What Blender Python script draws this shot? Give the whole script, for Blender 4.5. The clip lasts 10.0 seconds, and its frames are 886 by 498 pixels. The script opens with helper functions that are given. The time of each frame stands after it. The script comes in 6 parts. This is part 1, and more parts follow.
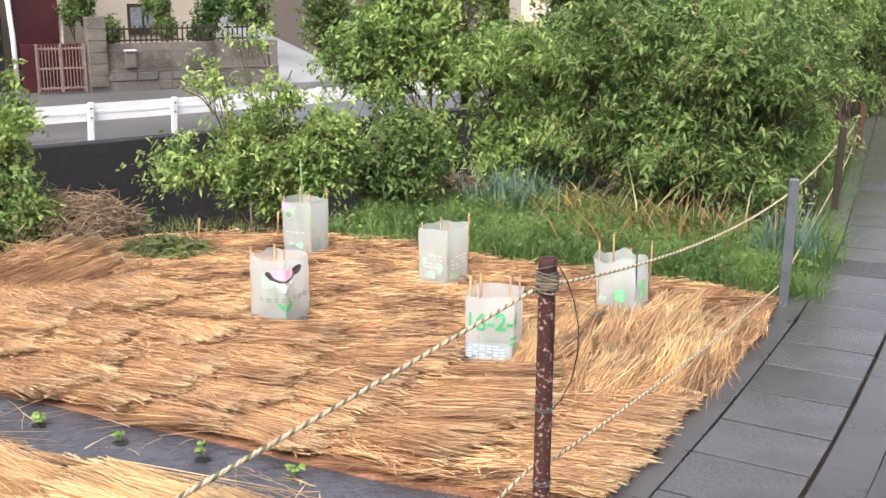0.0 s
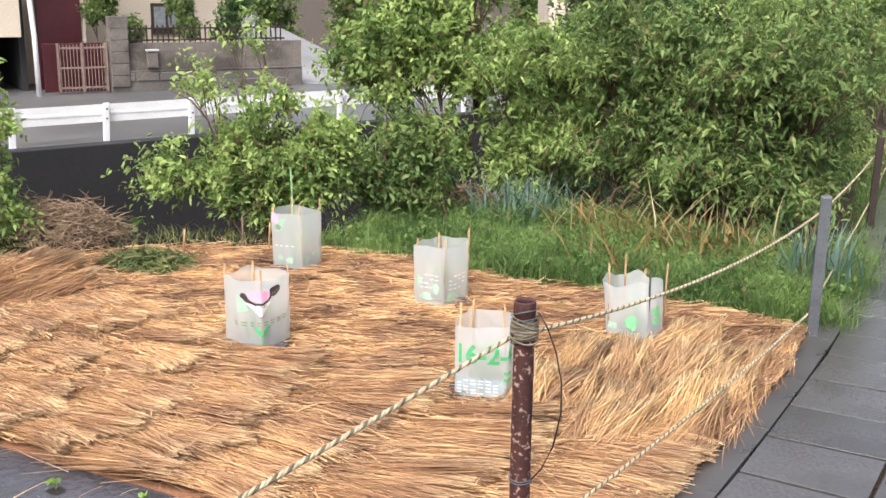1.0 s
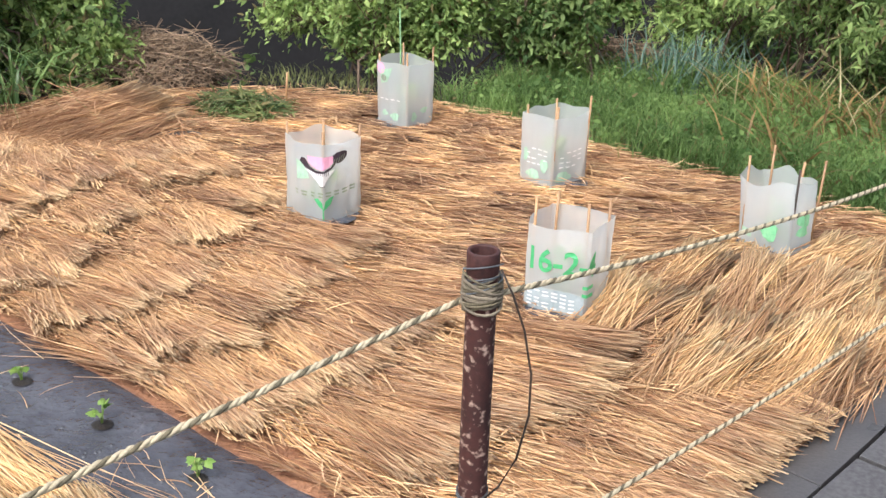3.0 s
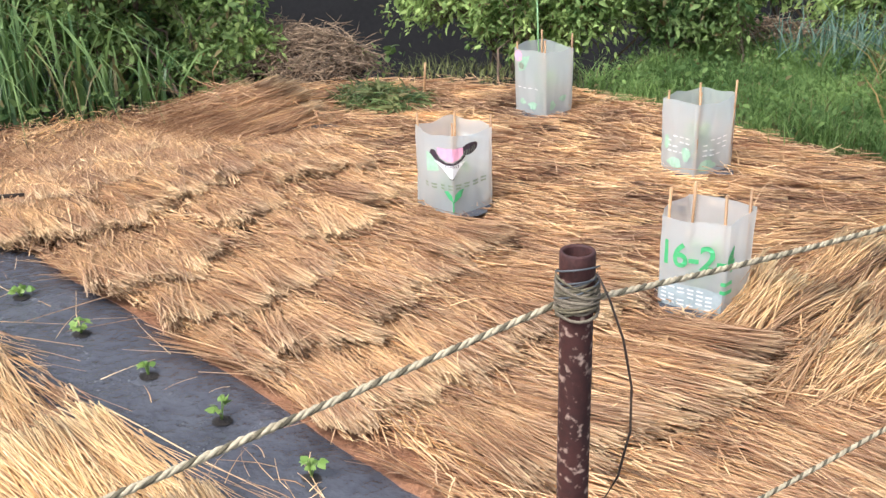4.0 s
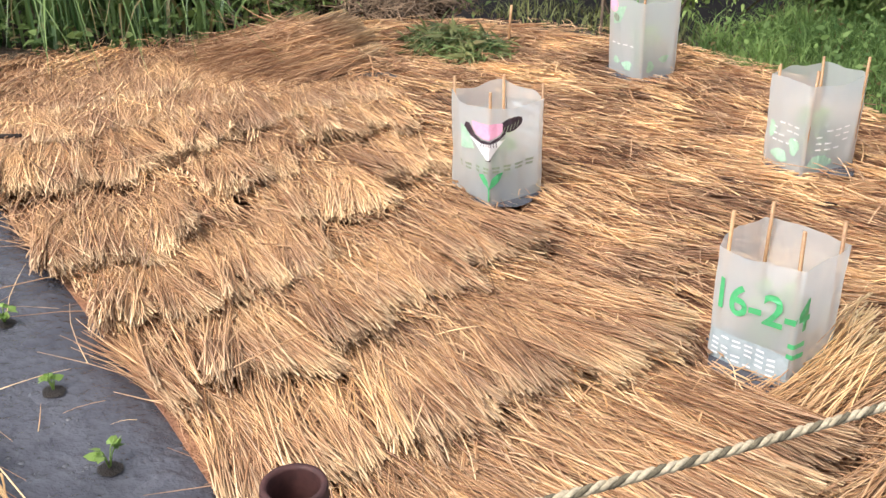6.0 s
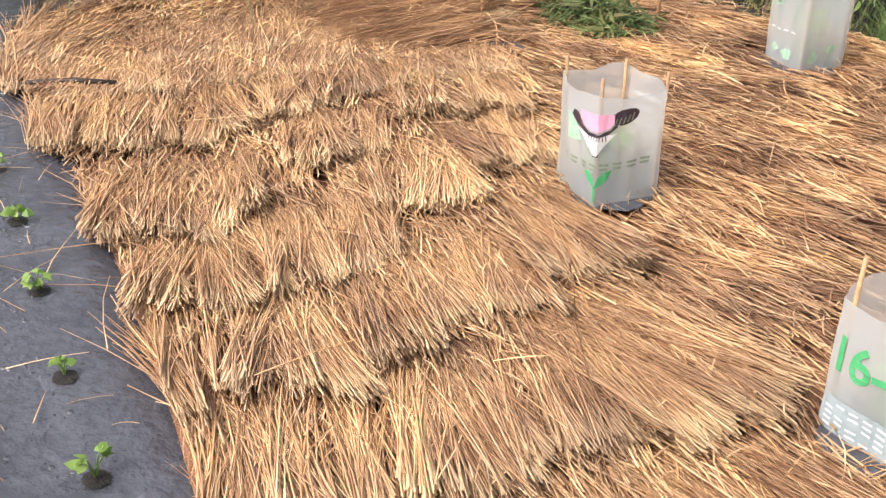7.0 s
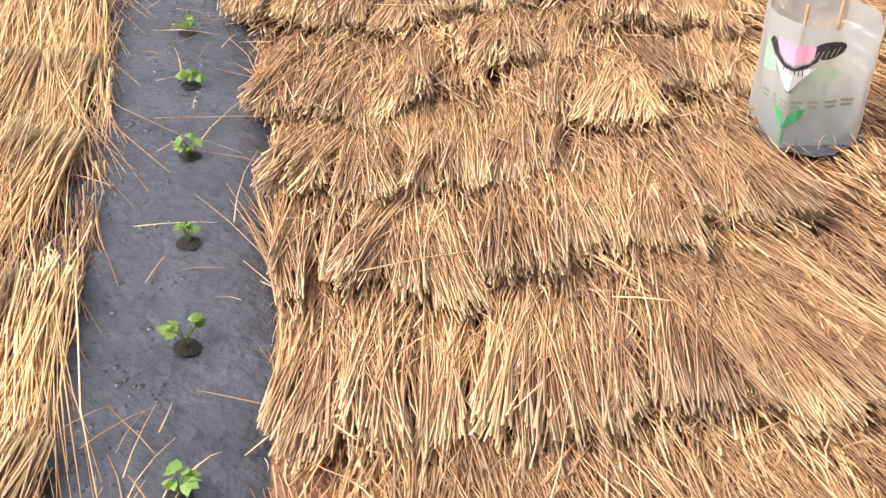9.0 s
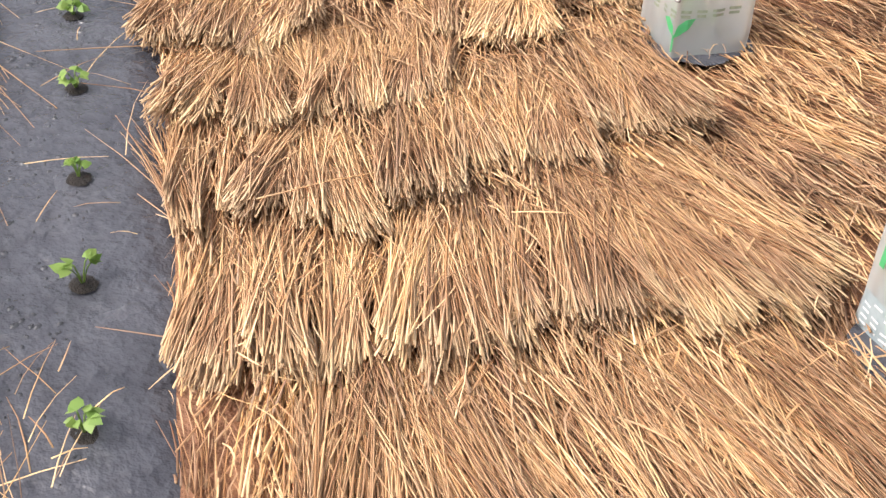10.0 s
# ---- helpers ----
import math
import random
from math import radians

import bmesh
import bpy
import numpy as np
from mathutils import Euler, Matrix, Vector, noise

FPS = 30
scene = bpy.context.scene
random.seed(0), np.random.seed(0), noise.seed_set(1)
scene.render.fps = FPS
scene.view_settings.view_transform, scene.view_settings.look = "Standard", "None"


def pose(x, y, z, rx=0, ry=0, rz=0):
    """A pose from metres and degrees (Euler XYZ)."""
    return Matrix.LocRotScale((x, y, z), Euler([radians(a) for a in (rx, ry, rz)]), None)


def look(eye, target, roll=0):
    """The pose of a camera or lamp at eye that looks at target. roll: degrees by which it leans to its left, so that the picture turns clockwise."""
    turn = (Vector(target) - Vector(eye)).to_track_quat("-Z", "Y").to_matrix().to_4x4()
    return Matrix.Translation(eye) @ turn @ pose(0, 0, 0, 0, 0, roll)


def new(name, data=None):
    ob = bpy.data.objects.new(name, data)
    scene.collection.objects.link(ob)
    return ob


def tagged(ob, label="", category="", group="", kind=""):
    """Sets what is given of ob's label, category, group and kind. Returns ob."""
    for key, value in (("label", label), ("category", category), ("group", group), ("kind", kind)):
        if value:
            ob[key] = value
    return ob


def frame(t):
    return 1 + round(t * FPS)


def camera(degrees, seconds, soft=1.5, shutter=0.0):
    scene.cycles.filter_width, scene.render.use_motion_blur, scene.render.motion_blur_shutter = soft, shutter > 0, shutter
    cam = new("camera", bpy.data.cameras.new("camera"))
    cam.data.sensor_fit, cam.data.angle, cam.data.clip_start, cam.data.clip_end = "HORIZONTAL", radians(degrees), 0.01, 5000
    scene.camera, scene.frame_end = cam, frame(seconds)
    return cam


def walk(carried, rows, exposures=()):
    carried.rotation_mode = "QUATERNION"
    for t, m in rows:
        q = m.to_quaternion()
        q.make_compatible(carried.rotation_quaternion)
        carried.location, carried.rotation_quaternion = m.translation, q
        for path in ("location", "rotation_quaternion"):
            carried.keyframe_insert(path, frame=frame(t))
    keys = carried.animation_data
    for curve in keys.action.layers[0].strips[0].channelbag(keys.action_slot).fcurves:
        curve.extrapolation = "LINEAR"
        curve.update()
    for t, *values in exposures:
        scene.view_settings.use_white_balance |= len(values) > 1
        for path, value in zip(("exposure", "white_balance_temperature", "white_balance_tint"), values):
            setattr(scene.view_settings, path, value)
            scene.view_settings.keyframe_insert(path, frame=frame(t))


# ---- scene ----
cam = camera(44.2, 10.0, 1.5)
PATH = [
    (0, (0.013, 0.295, 1.624), (0.005, 2.237, 1.146), 0.3),
    (0.5, (0.083, 0.542, 1.624), (0.075, 2.48, 1.129), 0.2),
    (1, (0.169, 0.778, 1.592), (0.107, 2.72, 1.117), 0.6),
    (1.5, (0.32, 1.01, 1.551), (0.124, 2.93, 1.027), 1.4),
    (2, (0.458, 1.2, 1.55), (0.16, 3.082, 0.941), 0.3),
    (2.5, (0.491, 1.425, 1.52), (0.123, 3.274, 0.852), 1.5),
    (2.7, (0.508, 1.514, 1.523), (0.135, 3.346, 0.812), 1.9),
    (3.8, (0.627, 1.748, 1.502), (-0.012, 3.464, 0.699), -0.8),
    (4, (0.61, 1.754, 1.495), (-0.08, 3.462, 0.715), -1.7),
    (4.5, (0.683, 1.844, 1.497), (-0.116, 3.513, 0.737), -2.9),
    (5, (0.673, 2.043, 1.478), (-0.08, 3.725, 0.7), -3.8),
    (5.2, (0.658, 2.165, 1.468), (-0.142, 3.807, 0.653), -3.3),
    (6.3, (0.698, 2.72, 1.383), (-0.283, 4.196, 0.457), 0.1),
    (6.5, (0.702, 2.802, 1.359), (-0.356, 4.219, 0.425), -0.0),
    (7, (0.643, 3.025, 1.341), (-0.502, 4.347, 0.371), 0.3),
    (7.5, (0.673, 3.179, 1.287), (-0.649, 4.316, 0.308), 2.9),
    (8, (0.735, 3.274, 1.315), (-0.666, 4.23, 0.255), 1.7),
    (8.5, (0.708, 3.289, 1.289), (-0.669, 4.262, 0.213), 1.4),
    (9, (0.712, 3.284, 1.282), (-0.661, 4.215, 0.165), 0.9),
    (9.5, (0.718, 3.292, 1.3), (-0.573, 4.272, 0.127), 1.6),
    (10, (0.729, 3.3, 1.271), (-0.485, 4.316, 0.049), 1.5),
]
EXPOSURES = [(0.0, 1.05, 6400, 12), (2.0, 0.94, 6350, 11), (4.0, 0.88, 6000, 10), (5.0, 0.88, 6050, 10), (6.5, 0.86, 6450, 12), (8.0, 0.93, 6500, 12), (10.0, 0.86, 6550, 12)]
walk(cam, [(t, look(eye, target, roll)) for t, eye, target, roll in PATH], EXPOSURES)

# ---- light ----
world = bpy.data.worlds.new("overcast_sky")
scene.world = world
world.use_nodes = True
wn = world.node_tree.nodes
sky = wn.new("ShaderNodeTexSky")
sky.sky_type, sky.sun_disc = "NISHITA", False
sky.sun_elevation, sky.sun_rotation = radians(58), radians(200)
sky.air_density, sky.dust_density, sky.ozone_density = 1.0, 6.0, 0.6
wn["Background"].inputs["Strength"].default_value = 0.15
cloud = wn.new("ShaderNodeHueSaturation")
cloud.inputs["Saturation"].default_value = 0.45
world.node_tree.links.new(sky.outputs[0], cloud.inputs["Color"])
world.node_tree.links.new(cloud.outputs[0], wn["Background"].inputs["Color"])
sun_data = bpy.data.lights.new("sun", "SUN")
sun_data.energy, sun_data.angle, sun_data.color = 1.5, radians(24), (1.0, 0.96, 0.9)
sun = new("sun", sun_data)
sun.matrix_world = look((-4, -6, 12), (0, 4, 0))


# ---- material builders ----
def nodes_of(name):
    m = bpy.data.materials.new(name)
    m.use_nodes = True
    t = m.node_tree
    return m, t, t.nodes, t.links, t.nodes["Principled BSDF"]


def rgb(c):
    return (*c, 1.0)


def mottled(name, dark, light, scale=4.0, fine=60.0, rough=0.7, rough_span=0.15, bump=0.4, bump_dist=0.004, metal=0.0,
            vary=0.0, by="object", stain=None, stain_scale=1.5, stain_amount=0.5, stain_from=0.5, stretch=(1, 1, 1), specular=0.5):
    """Two-scale mottled surface: large patches, fine grain, relief, optional stains and variation from piece to piece."""
    m, t, n, l, p = nodes_of(name)
    co = n.new("ShaderNodeTexCoord")
    mp = n.new("ShaderNodeMapping")
    mp.inputs["Scale"].default_value = stretch
    l.new(co.outputs["Object"], mp.inputs["Vector"])
    big, small = n.new("ShaderNodeTexNoise"), n.new("ShaderNodeTexNoise")
    for k, s, d in ((big, scale, 5.0), (small, fine, 3.0)):
        k.inputs["Scale"].default_value, k.inputs["Detail"].default_value = s, d
        l.new(mp.outputs[0], k.inputs["Vector"])
    add = n.new("ShaderNodeMath")
    add.operation = "MULTIPLY_ADD"
    add.inputs[1].default_value = 0.45
    l.new(small.outputs["Fac"], add.inputs[0])
    half = n.new("ShaderNodeMath")
    half.operation = "MULTIPLY"
    half.inputs[1].default_value = 0.6
    l.new(big.outputs["Fac"], half.inputs[0])
    l.new(half.outputs[0], add.inputs[2])
    ramp = n.new("ShaderNodeValToRGB")
    ramp.color_ramp.elements[0].position, ramp.color_ramp.elements[1].position = 0.34, 0.72
    ramp.color_ramp.elements[0].color, ramp.color_ramp.elements[1].color = rgb(dark), rgb(light)
    l.new(add.outputs[0], ramp.inputs["Fac"])
    colour = ramp.outputs["Color"]
    if stain:
        blot = n.new("ShaderNodeTexNoise")
        blot.inputs["Scale"].default_value, blot.inputs["Detail"].default_value = stain_scale, 8.0
        l.new(co.outputs["Object"], blot.inputs["Vector"])
        cut = n.new("ShaderNodeMapRange")
        cut.inputs["From Min"].default_value, cut.inputs["From Max"].default_value = stain_from, stain_from + 0.12
        cut.inputs["To Max"].default_value = stain_amount
        l.new(blot.outputs["Fac"], cut.inputs["Value"])
        mix = n.new("ShaderNodeMixRGB")
        mix.inputs["Color2"].default_value = rgb(stain)
        l.new(cut.outputs[0], mix.inputs["Fac"])
        l.new(colour, mix.inputs["Color1"])
        colour = mix.outputs["Color"]
    if vary:
        if by == "island":
            rnd = n.new("ShaderNodeNewGeometry").outputs["Random Per Island"]
        else:
            rnd = n.new("ShaderNodeObjectInfo").outputs["Random"]
        span = n.new("ShaderNodeMapRange")
        span.inputs["To Min"].default_value, span.inputs["To Max"].default_value = 1 - vary, 1 + vary
        l.new(rnd, span.inputs["Value"])
        hsv = n.new("ShaderNodeHueSaturation")
        l.new(span.outputs[0], hsv.inputs["Value"])
        l.new(colour, hsv.inputs["Color"])
        colour = hsv.outputs["Color"]
    l.new(colour, p.inputs["Base Color"])
    rr = n.new("ShaderNodeMapRange")
    rr.inputs["To Min"].default_value, rr.inputs["To Max"].default_value = rough - rough_span, rough + rough_span
    l.new(big.outputs["Fac"], rr.inputs["Value"])
    l.new(rr.outputs[0], p.inputs["Roughness"])
    p.inputs["Metallic"].default_value = metal
    p.inputs["Specular IOR Level"].default_value = specular
    if bump:
        b = n.new("ShaderNodeBump")
        b.inputs["Strength"].default_value, b.inputs["Distance"].default_value = bump, bump_dist
        l.new(small.outputs["Fac"], b.inputs["Height"])
        l.new(b.outputs[0], p.inputs["Normal"])
    return m


def leafy(name, dark, light, rough=0.5, through_light=0.35, patch=3.5, withered=0.05):
    """Leaves: every leaf has its own shade, patches of younger growth, and light shines through."""
    m, t, n, l, p = nodes_of(name)
    rnd = n.new("ShaderNodeNewGeometry").outputs["Random Per Island"]
    co = n.new("ShaderNodeTexCoord")
    nz = n.new("ShaderNodeTexNoise")
    nz.inputs["Scale"].default_value, nz.inputs["Detail"].default_value = patch, 3.0
    l.new(co.outputs["Object"], nz.inputs["Vector"])
    mid = n.new("ShaderNodeMath")
    mid.operation = "MULTIPLY_ADD"
    mid.inputs[1].default_value = 0.55
    l.new(rnd, mid.inputs[0])
    sh = n.new("ShaderNodeMapRange")
    sh.inputs["From Min"].default_value, sh.inputs["From Max"].default_value = 0.38, 0.62
    sh.inputs["To Max"].default_value = 0.5
    l.new(nz.outputs["Fac"], sh.inputs["Value"])
    l.new(sh.outputs[0], mid.inputs[2])
    ramp = n.new("ShaderNodeValToRGB")
    ramp.color_ramp.elements[0].color, ramp.color_ramp.elements[1].color = rgb(dark), rgb(light)
    ramp.color_ramp.elements[0].position, ramp.color_ramp.elements[1].position = 0.1, 0.95
    l.new(mid.outputs[0], ramp.inputs["Fac"])
    again = n.new("ShaderNodeMath")
    again.operation = "MULTIPLY"
    again.inputs[1].default_value = 37.0
    l.new(rnd, again.inputs[0])
    frac = n.new("ShaderNodeMath")
    frac.operation = "FRACT"
    l.new(again.outputs[0], frac.inputs[0])
    few = n.new("ShaderNodeMath")
    few.operation = "LESS_THAN"
    few.inputs[1].default_value = withered
    l.new(frac.outputs[0], few.inputs[0])
    brown = n.new("ShaderNodeMixRGB")
    brown.inputs["Color2"].default_value = rgb((0.2, 0.165, 0.07))
    l.new(few.outputs[0], brown.inputs["Fac"])
    l.new(ramp.outputs["Color"], brown.inputs["Color1"])
    l.new(brown.outputs["Color"], p.inputs["Base Color"])
    p.inputs["Roughness"].default_value = rough
    tr = n.new("ShaderNodeBsdfTranslucent")
    l.new(brown.outputs["Color"], tr.inputs["Color"])
    mx = n.new("ShaderNodeMixShader")
    mx.inputs["Fac"].default_value = through_light
    l.new(p.outputs[0], mx.inputs[1])
    l.new(tr.outputs[0], mx.inputs[2])
    l.new(mx.outputs[0], n["Material Output"].inputs["Surface"])
    return m


def straw_material(name, tip, middle, butt, wet=0.12):
    """Dry stalks: paler at the cut butt, browner towards the ears; every stalk has its own shade, and some damp dark patches."""
    m, t, n, l, p = nodes_of(name)
    at = n.new("ShaderNodeAttribute")
    at.attribute_name = "along"
    ramp = n.new("ShaderNodeValToRGB")
    ramp.color_ramp.elements[0].color, ramp.color_ramp.elements[1].color = rgb(butt), rgb(tip)
    e = ramp.color_ramp.elements.new(0.2)
    e.color = rgb(middle)
    l.new(at.outputs["Fac"], ramp.inputs["Fac"])
    rnd = n.new("ShaderNodeNewGeometry").outputs["Random Per Island"]
    val = n.new("ShaderNodeMapRange")
    val.inputs["To Min"].default_value, val.inputs["To Max"].default_value = 0.58, 1.13
    l.new(rnd, val.inputs["Value"])
    co = n.new("ShaderNodeTexCoord")
    nz = n.new("ShaderNodeTexNoise")
    nz.inputs["Scale"].default_value, nz.inputs["Detail"].default_value = 3.5, 5.0
    l.new(co.outputs["Object"], nz.inputs["Vector"])
    damp = n.new("ShaderNodeMapRange")
    damp.inputs["From Min"].default_value, damp.inputs["From Max"].default_value = 0.35, 0.65
    damp.inputs["To Min"].default_value, damp.inputs["To Max"].default_value = 1 - 2 * wet, 1.0 + wet
    l.new(nz.outputs["Fac"], damp.inputs["Value"])
    both = n.new("ShaderNodeMath")
    both.operation = "MULTIPLY"
    l.new(val.outputs[0], both.inputs[0])
    l.new(damp.outputs[0], both.inputs[1])
    # stalk tone: random variation plus the layer shade painted into each sheaf
    own = n.new("ShaderNodeAttribute")
    own.attribute_name = "shade"
    tone_gain = n.new("ShaderNodeMath")
    tone_gain.operation = "ADD"
    tone_gain.inputs[1].default_value = 1.0
    l.new(own.outputs["Fac"], tone_gain.inputs[0])
    every = n.new("ShaderNodeMath")
    every.operation = "MULTIPLY"
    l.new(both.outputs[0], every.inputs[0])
    l.new(tone_gain.outputs[0], every.inputs[1])
    sat = n.new("ShaderNodeMapRange")
    sat.inputs["To Min"].default_value, sat.inputs["To Max"].default_value = 1.1, 0.88
    l.new(rnd, sat.inputs["Value"])
    hsv = n.new("ShaderNodeHueSaturation")
    l.new(sat.outputs[0], hsv.inputs["Saturation"])
    # darker stalks turn redder: warm shadow tint put into the straw colour
    red = n.new("ShaderNodeMapRange")
    red.inputs["From Min"].default_value, red.inputs["From Max"].default_value = 0.4, 1.05
    red.inputs["To Min"].default_value, red.inputs["To Max"].default_value = 0.489, 0.51
    l.new(every.outputs[0], red.inputs["Value"])
    l.new(red.outputs[0], hsv.inputs["Hue"])
    l.new(every.outputs[0], hsv.inputs["Value"])
    l.new(ramp.outputs["Color"], hsv.inputs["Color"])
    l.new(hsv.outputs["Color"], p.inputs["Base Color"])
    p.inputs["Roughness"].default_value = 0.58
    p.inputs["Specular IOR Level"].default_value = 0.28
    tr = n.new("ShaderNodeBsdfTranslucent")
    l.new(hsv.outputs["Color"], tr.inputs["Color"])
    mx = n.new("ShaderNodeMixShader")
    mx.inputs["Fac"].default_value = 0.05
    l.new(p.outputs[0], mx.inputs[1])
    l.new(tr.outputs[0], mx.inputs[2])
    l.new(mx.outputs[0], n["Material Output"].inputs["Surface"])
    return m


def film_material(name, tint, clear=0.12, glow_through=0.4):
    """Translucent milky plastic film."""
    m, t, n, l, p = nodes_of(name)
    co = n.new("ShaderNodeTexCoord")
    nz = n.new("ShaderNodeTexNoise")
    nz.inputs["Scale"].default_value, nz.inputs["Detail"].default_value = 14.0, 4.0
    l.new(co.outputs["Object"], nz.inputs["Vector"])
    p.inputs["Base Color"].default_value = rgb(tint)
    p.inputs["Roughness"].default_value = 0.3
    b = n.new("ShaderNodeBump")
    b.inputs["Strength"].default_value, b.inputs["Distance"].default_value = 0.6, 0.012
    l.new(nz.outputs["Fac"], b.inputs["Height"])
    l.new(b.outputs[0], p.inputs["Normal"])
    tr, cl = n.new("ShaderNodeBsdfTranslucent"), n.new("ShaderNodeBsdfTransparent")
    tr.inputs["Color"].default_value = rgb(tint)
    m1, m2 = n.new("ShaderNodeMixShader"), n.new("ShaderNodeMixShader")
    m1.inputs["Fac"].default_value, m2.inputs["Fac"].default_value = glow_through, clear
    l.new(p.outputs[0], m1.inputs[1])
    l.new(tr.outputs[0], m1.inputs[2])
    l.new(m1.outputs[0], m2.inputs[1])
    l.new(cl.outputs[0], m2.inputs[2])
    l.new(m2.outputs[0], n["Material Output"].inputs["Surface"])
    return m


SOIL = mottled("damp_soil", (0.025, 0.017, 0.011), (0.085, 0.058, 0.038), 3, 45, 0.85, bump=0.9, bump_dist=0.02)
HOLE_BLACK = mottled("wet_black_soil_and_pipe_shade", (0.005, 0.004, 0.003), (0.02, 0.013, 0.009), 30, 200, 0.8, bump=0.9, bump_dist=0.006)
GREY_SOIL = mottled("wet_grey_soil", (0.06, 0.05, 0.046), (0.15, 0.125, 0.112), 8, 70, 0.6, bump=0.9, bump_dist=0.012)
CONCRETE_LID = mottled("wet_concrete_lid", (0.045, 0.043, 0.044), (0.1, 0.096, 0.096), 1.6, 70, 0.2, 0.14, 0.2, 0.002, vary=0.16,
                       stain=(0.035, 0.034, 0.035), stain_scale=2.2, stain_amount=0.5, stain_from=0.5)
KERB_CONCRETE = mottled("wet_kerb_concrete", (0.04, 0.039, 0.041), (0.09, 0.086, 0.087), 3, 110, 0.3, 0.14, 0.35, 0.002, vary=0.1)
ASPHALT = mottled("wet_asphalt", (0.03, 0.03, 0.033), (0.075, 0.075, 0.08), 2, 220, 0.38, 0.18, 0.6, 0.003)
STRAW = straw_material("rice_straw", (0.585, 0.333, 0.174), (0.745, 0.445, 0.235), (0.85, 0.585, 0.335), 0.16)
STRAW_PALE = straw_material("pale_straw", (0.64, 0.37, 0.185), (0.78, 0.49, 0.25), (0.87, 0.61, 0.33))
STRAW_OLD = straw_material("weathered_straw", (0.53, 0.29, 0.153), (0.68, 0.393, 0.205), (0.8, 0.53, 0.29), 0.2)
STRAW_BED = mottled("straw_bed", (0.13, 0.056, 0.03), (0.34, 0.165, 0.085), 5, 70, 0.75, bump=0.9, bump_dist=0.015)
MULCH = mottled("wet_black_mulch_film", (0.038, 0.039, 0.048), (0.08, 0.082, 0.097), 5, 34, 0.24, 0.12, 0.9, 0.012, stain=(0.12, 0.12, 0.135), stain_scale=7, stain_amount=0.18)
RUST_RIM = mottled("bare_rusted_rim", (0.024, 0.007, 0.0065), (0.075, 0.024, 0.02), 30, 160, 0.7, 0.15, 0.6, 0.001)
RUST = mottled("rusted_painted_pipe", (0.022, 0.0055, 0.005), (0.066, 0.017, 0.013), 10, 90, 0.75, 0.15, 0.7, 0.0015, stain=(0.42, 0.3, 0.24), stain_scale=85, stain_amount=0.85, stain_from=0.56)
RED_BROWN = mottled("red_brown_post_paint", (0.05, 0.018, 0.012), (0.12, 0.045, 0.03), 10, 60, 0.6, bump=0.4, bump_dist=0.002)
GREY_PAINT = mottled("grey_weathered_steel", (0.05, 0.056, 0.062), (0.11, 0.118, 0.13), 8, 90, 0.5, 0.12, 0.2, 0.001)
DARK_WOOD = mottled("dark_wet_wood", (0.012, 0.009, 0.007), (0.05, 0.03, 0.02), 10, 60, 0.6, 0.15, 0.6, 0.003, stretch=(6, 6, 1))
ROPE_PALE = mottled("pale_rope_strand", (0.31, 0.26, 0.165), (0.57, 0.49, 0.345), 30, 300, 0.85, bump=0.6, bump_dist=0.001)
ROPE_GREEN = mottled("green_rope_strand", (0.065, 0.055, 0.034), (0.19, 0.16, 0.1), 30, 300, 0.85, bump=0.6, bump_dist=0.001)
ROPE_DIRTY = mottled("weathered_binding_cord", (0.08, 0.064, 0.045), (0.24, 0.2, 0.145), 30, 300, 0.85, bump=0.6, bump_dist=0.001)
BAMBOO = mottled("bamboo_cane", (0.24, 0.12, 0.055), (0.44, 0.27, 0.13), 12, 90, 0.45, 0.1, 0.2, 0.001, vary=0.2)
GREEN_CANE = mottled("green_cane", (0.12, 0.25, 0.1), (0.2, 0.36, 0.16), 12, 90, 0.4, bump=0.1, bump_dist=0.001)
FILM = film_material("milky_bag_film", (0.8, 0.85, 0.86), 0.44, 0.5)
INK_GREEN = mottled("green_print", (0.05, 0.36, 0.13), (0.1, 0.47, 0.2), 20, 90, 0.35, bump=0.0)
INK_PALE_GREEN = mottled("pale_green_print", (0.3, 0.5, 0.36), (0.46, 0.64, 0.5), 20, 90, 0.35, bump=0.0)
INK_PINK = mottled("pink_print", (0.78, 0.36, 0.52), (0.86, 0.47, 0.62), 20, 90, 0.35, bump=0.0)
INK_DARK = mottled("dark_print", (0.03, 0.02, 0.03), (0.07, 0.05, 0.07), 20, 90, 0.35, bump=0.0)
INK_WHITE = mottled("white_print", (0.7, 0.7, 0.7), (0.82, 0.82, 0.82), 20, 90, 0.35, bump=0.0)
INK_SOFT_GREEN = mottled("soft_green_print", (0.16, 0.5, 0.24), (0.3, 0.62, 0.36), 16, 60, 0.35, bump=0.0)
INK_BLUE_GREY = mottled("blue_grey_print", (0.26, 0.32, 0.34), (0.4, 0.46, 0.48), 16, 60, 0.35, bump=0.0)
WATER = mottled("rain_water", (0.06, 0.062, 0.07), (0.1, 0.102, 0.112), 5, 40, 0.08, 0.03, 0.0)
INK_GREY = mottled("grey_print", (0.22, 0.27, 0.2), (0.32, 0.37, 0.29), 20, 90, 0.4, bump=0.0)
BARK = mottled("shrub_bark", (0.045, 0.03, 0.02), (0.16, 0.11, 0.07), 14, 80, 0.8, bump=0.6, bump_dist=0.003)
DRY_TWIG = mottled("dry_twigs", (0.09, 0.056, 0.036), (0.38, 0.27, 0.175), 9, 80, 0.8, vary=0.5, by="island", bump=0.4, bump_dist=0.002)
LEAF_BRIGHT = leafy("young_shrub_leaves", (0.09, 0.17, 0.04), (0.47, 0.6, 0.2), 0.7, 0.45)
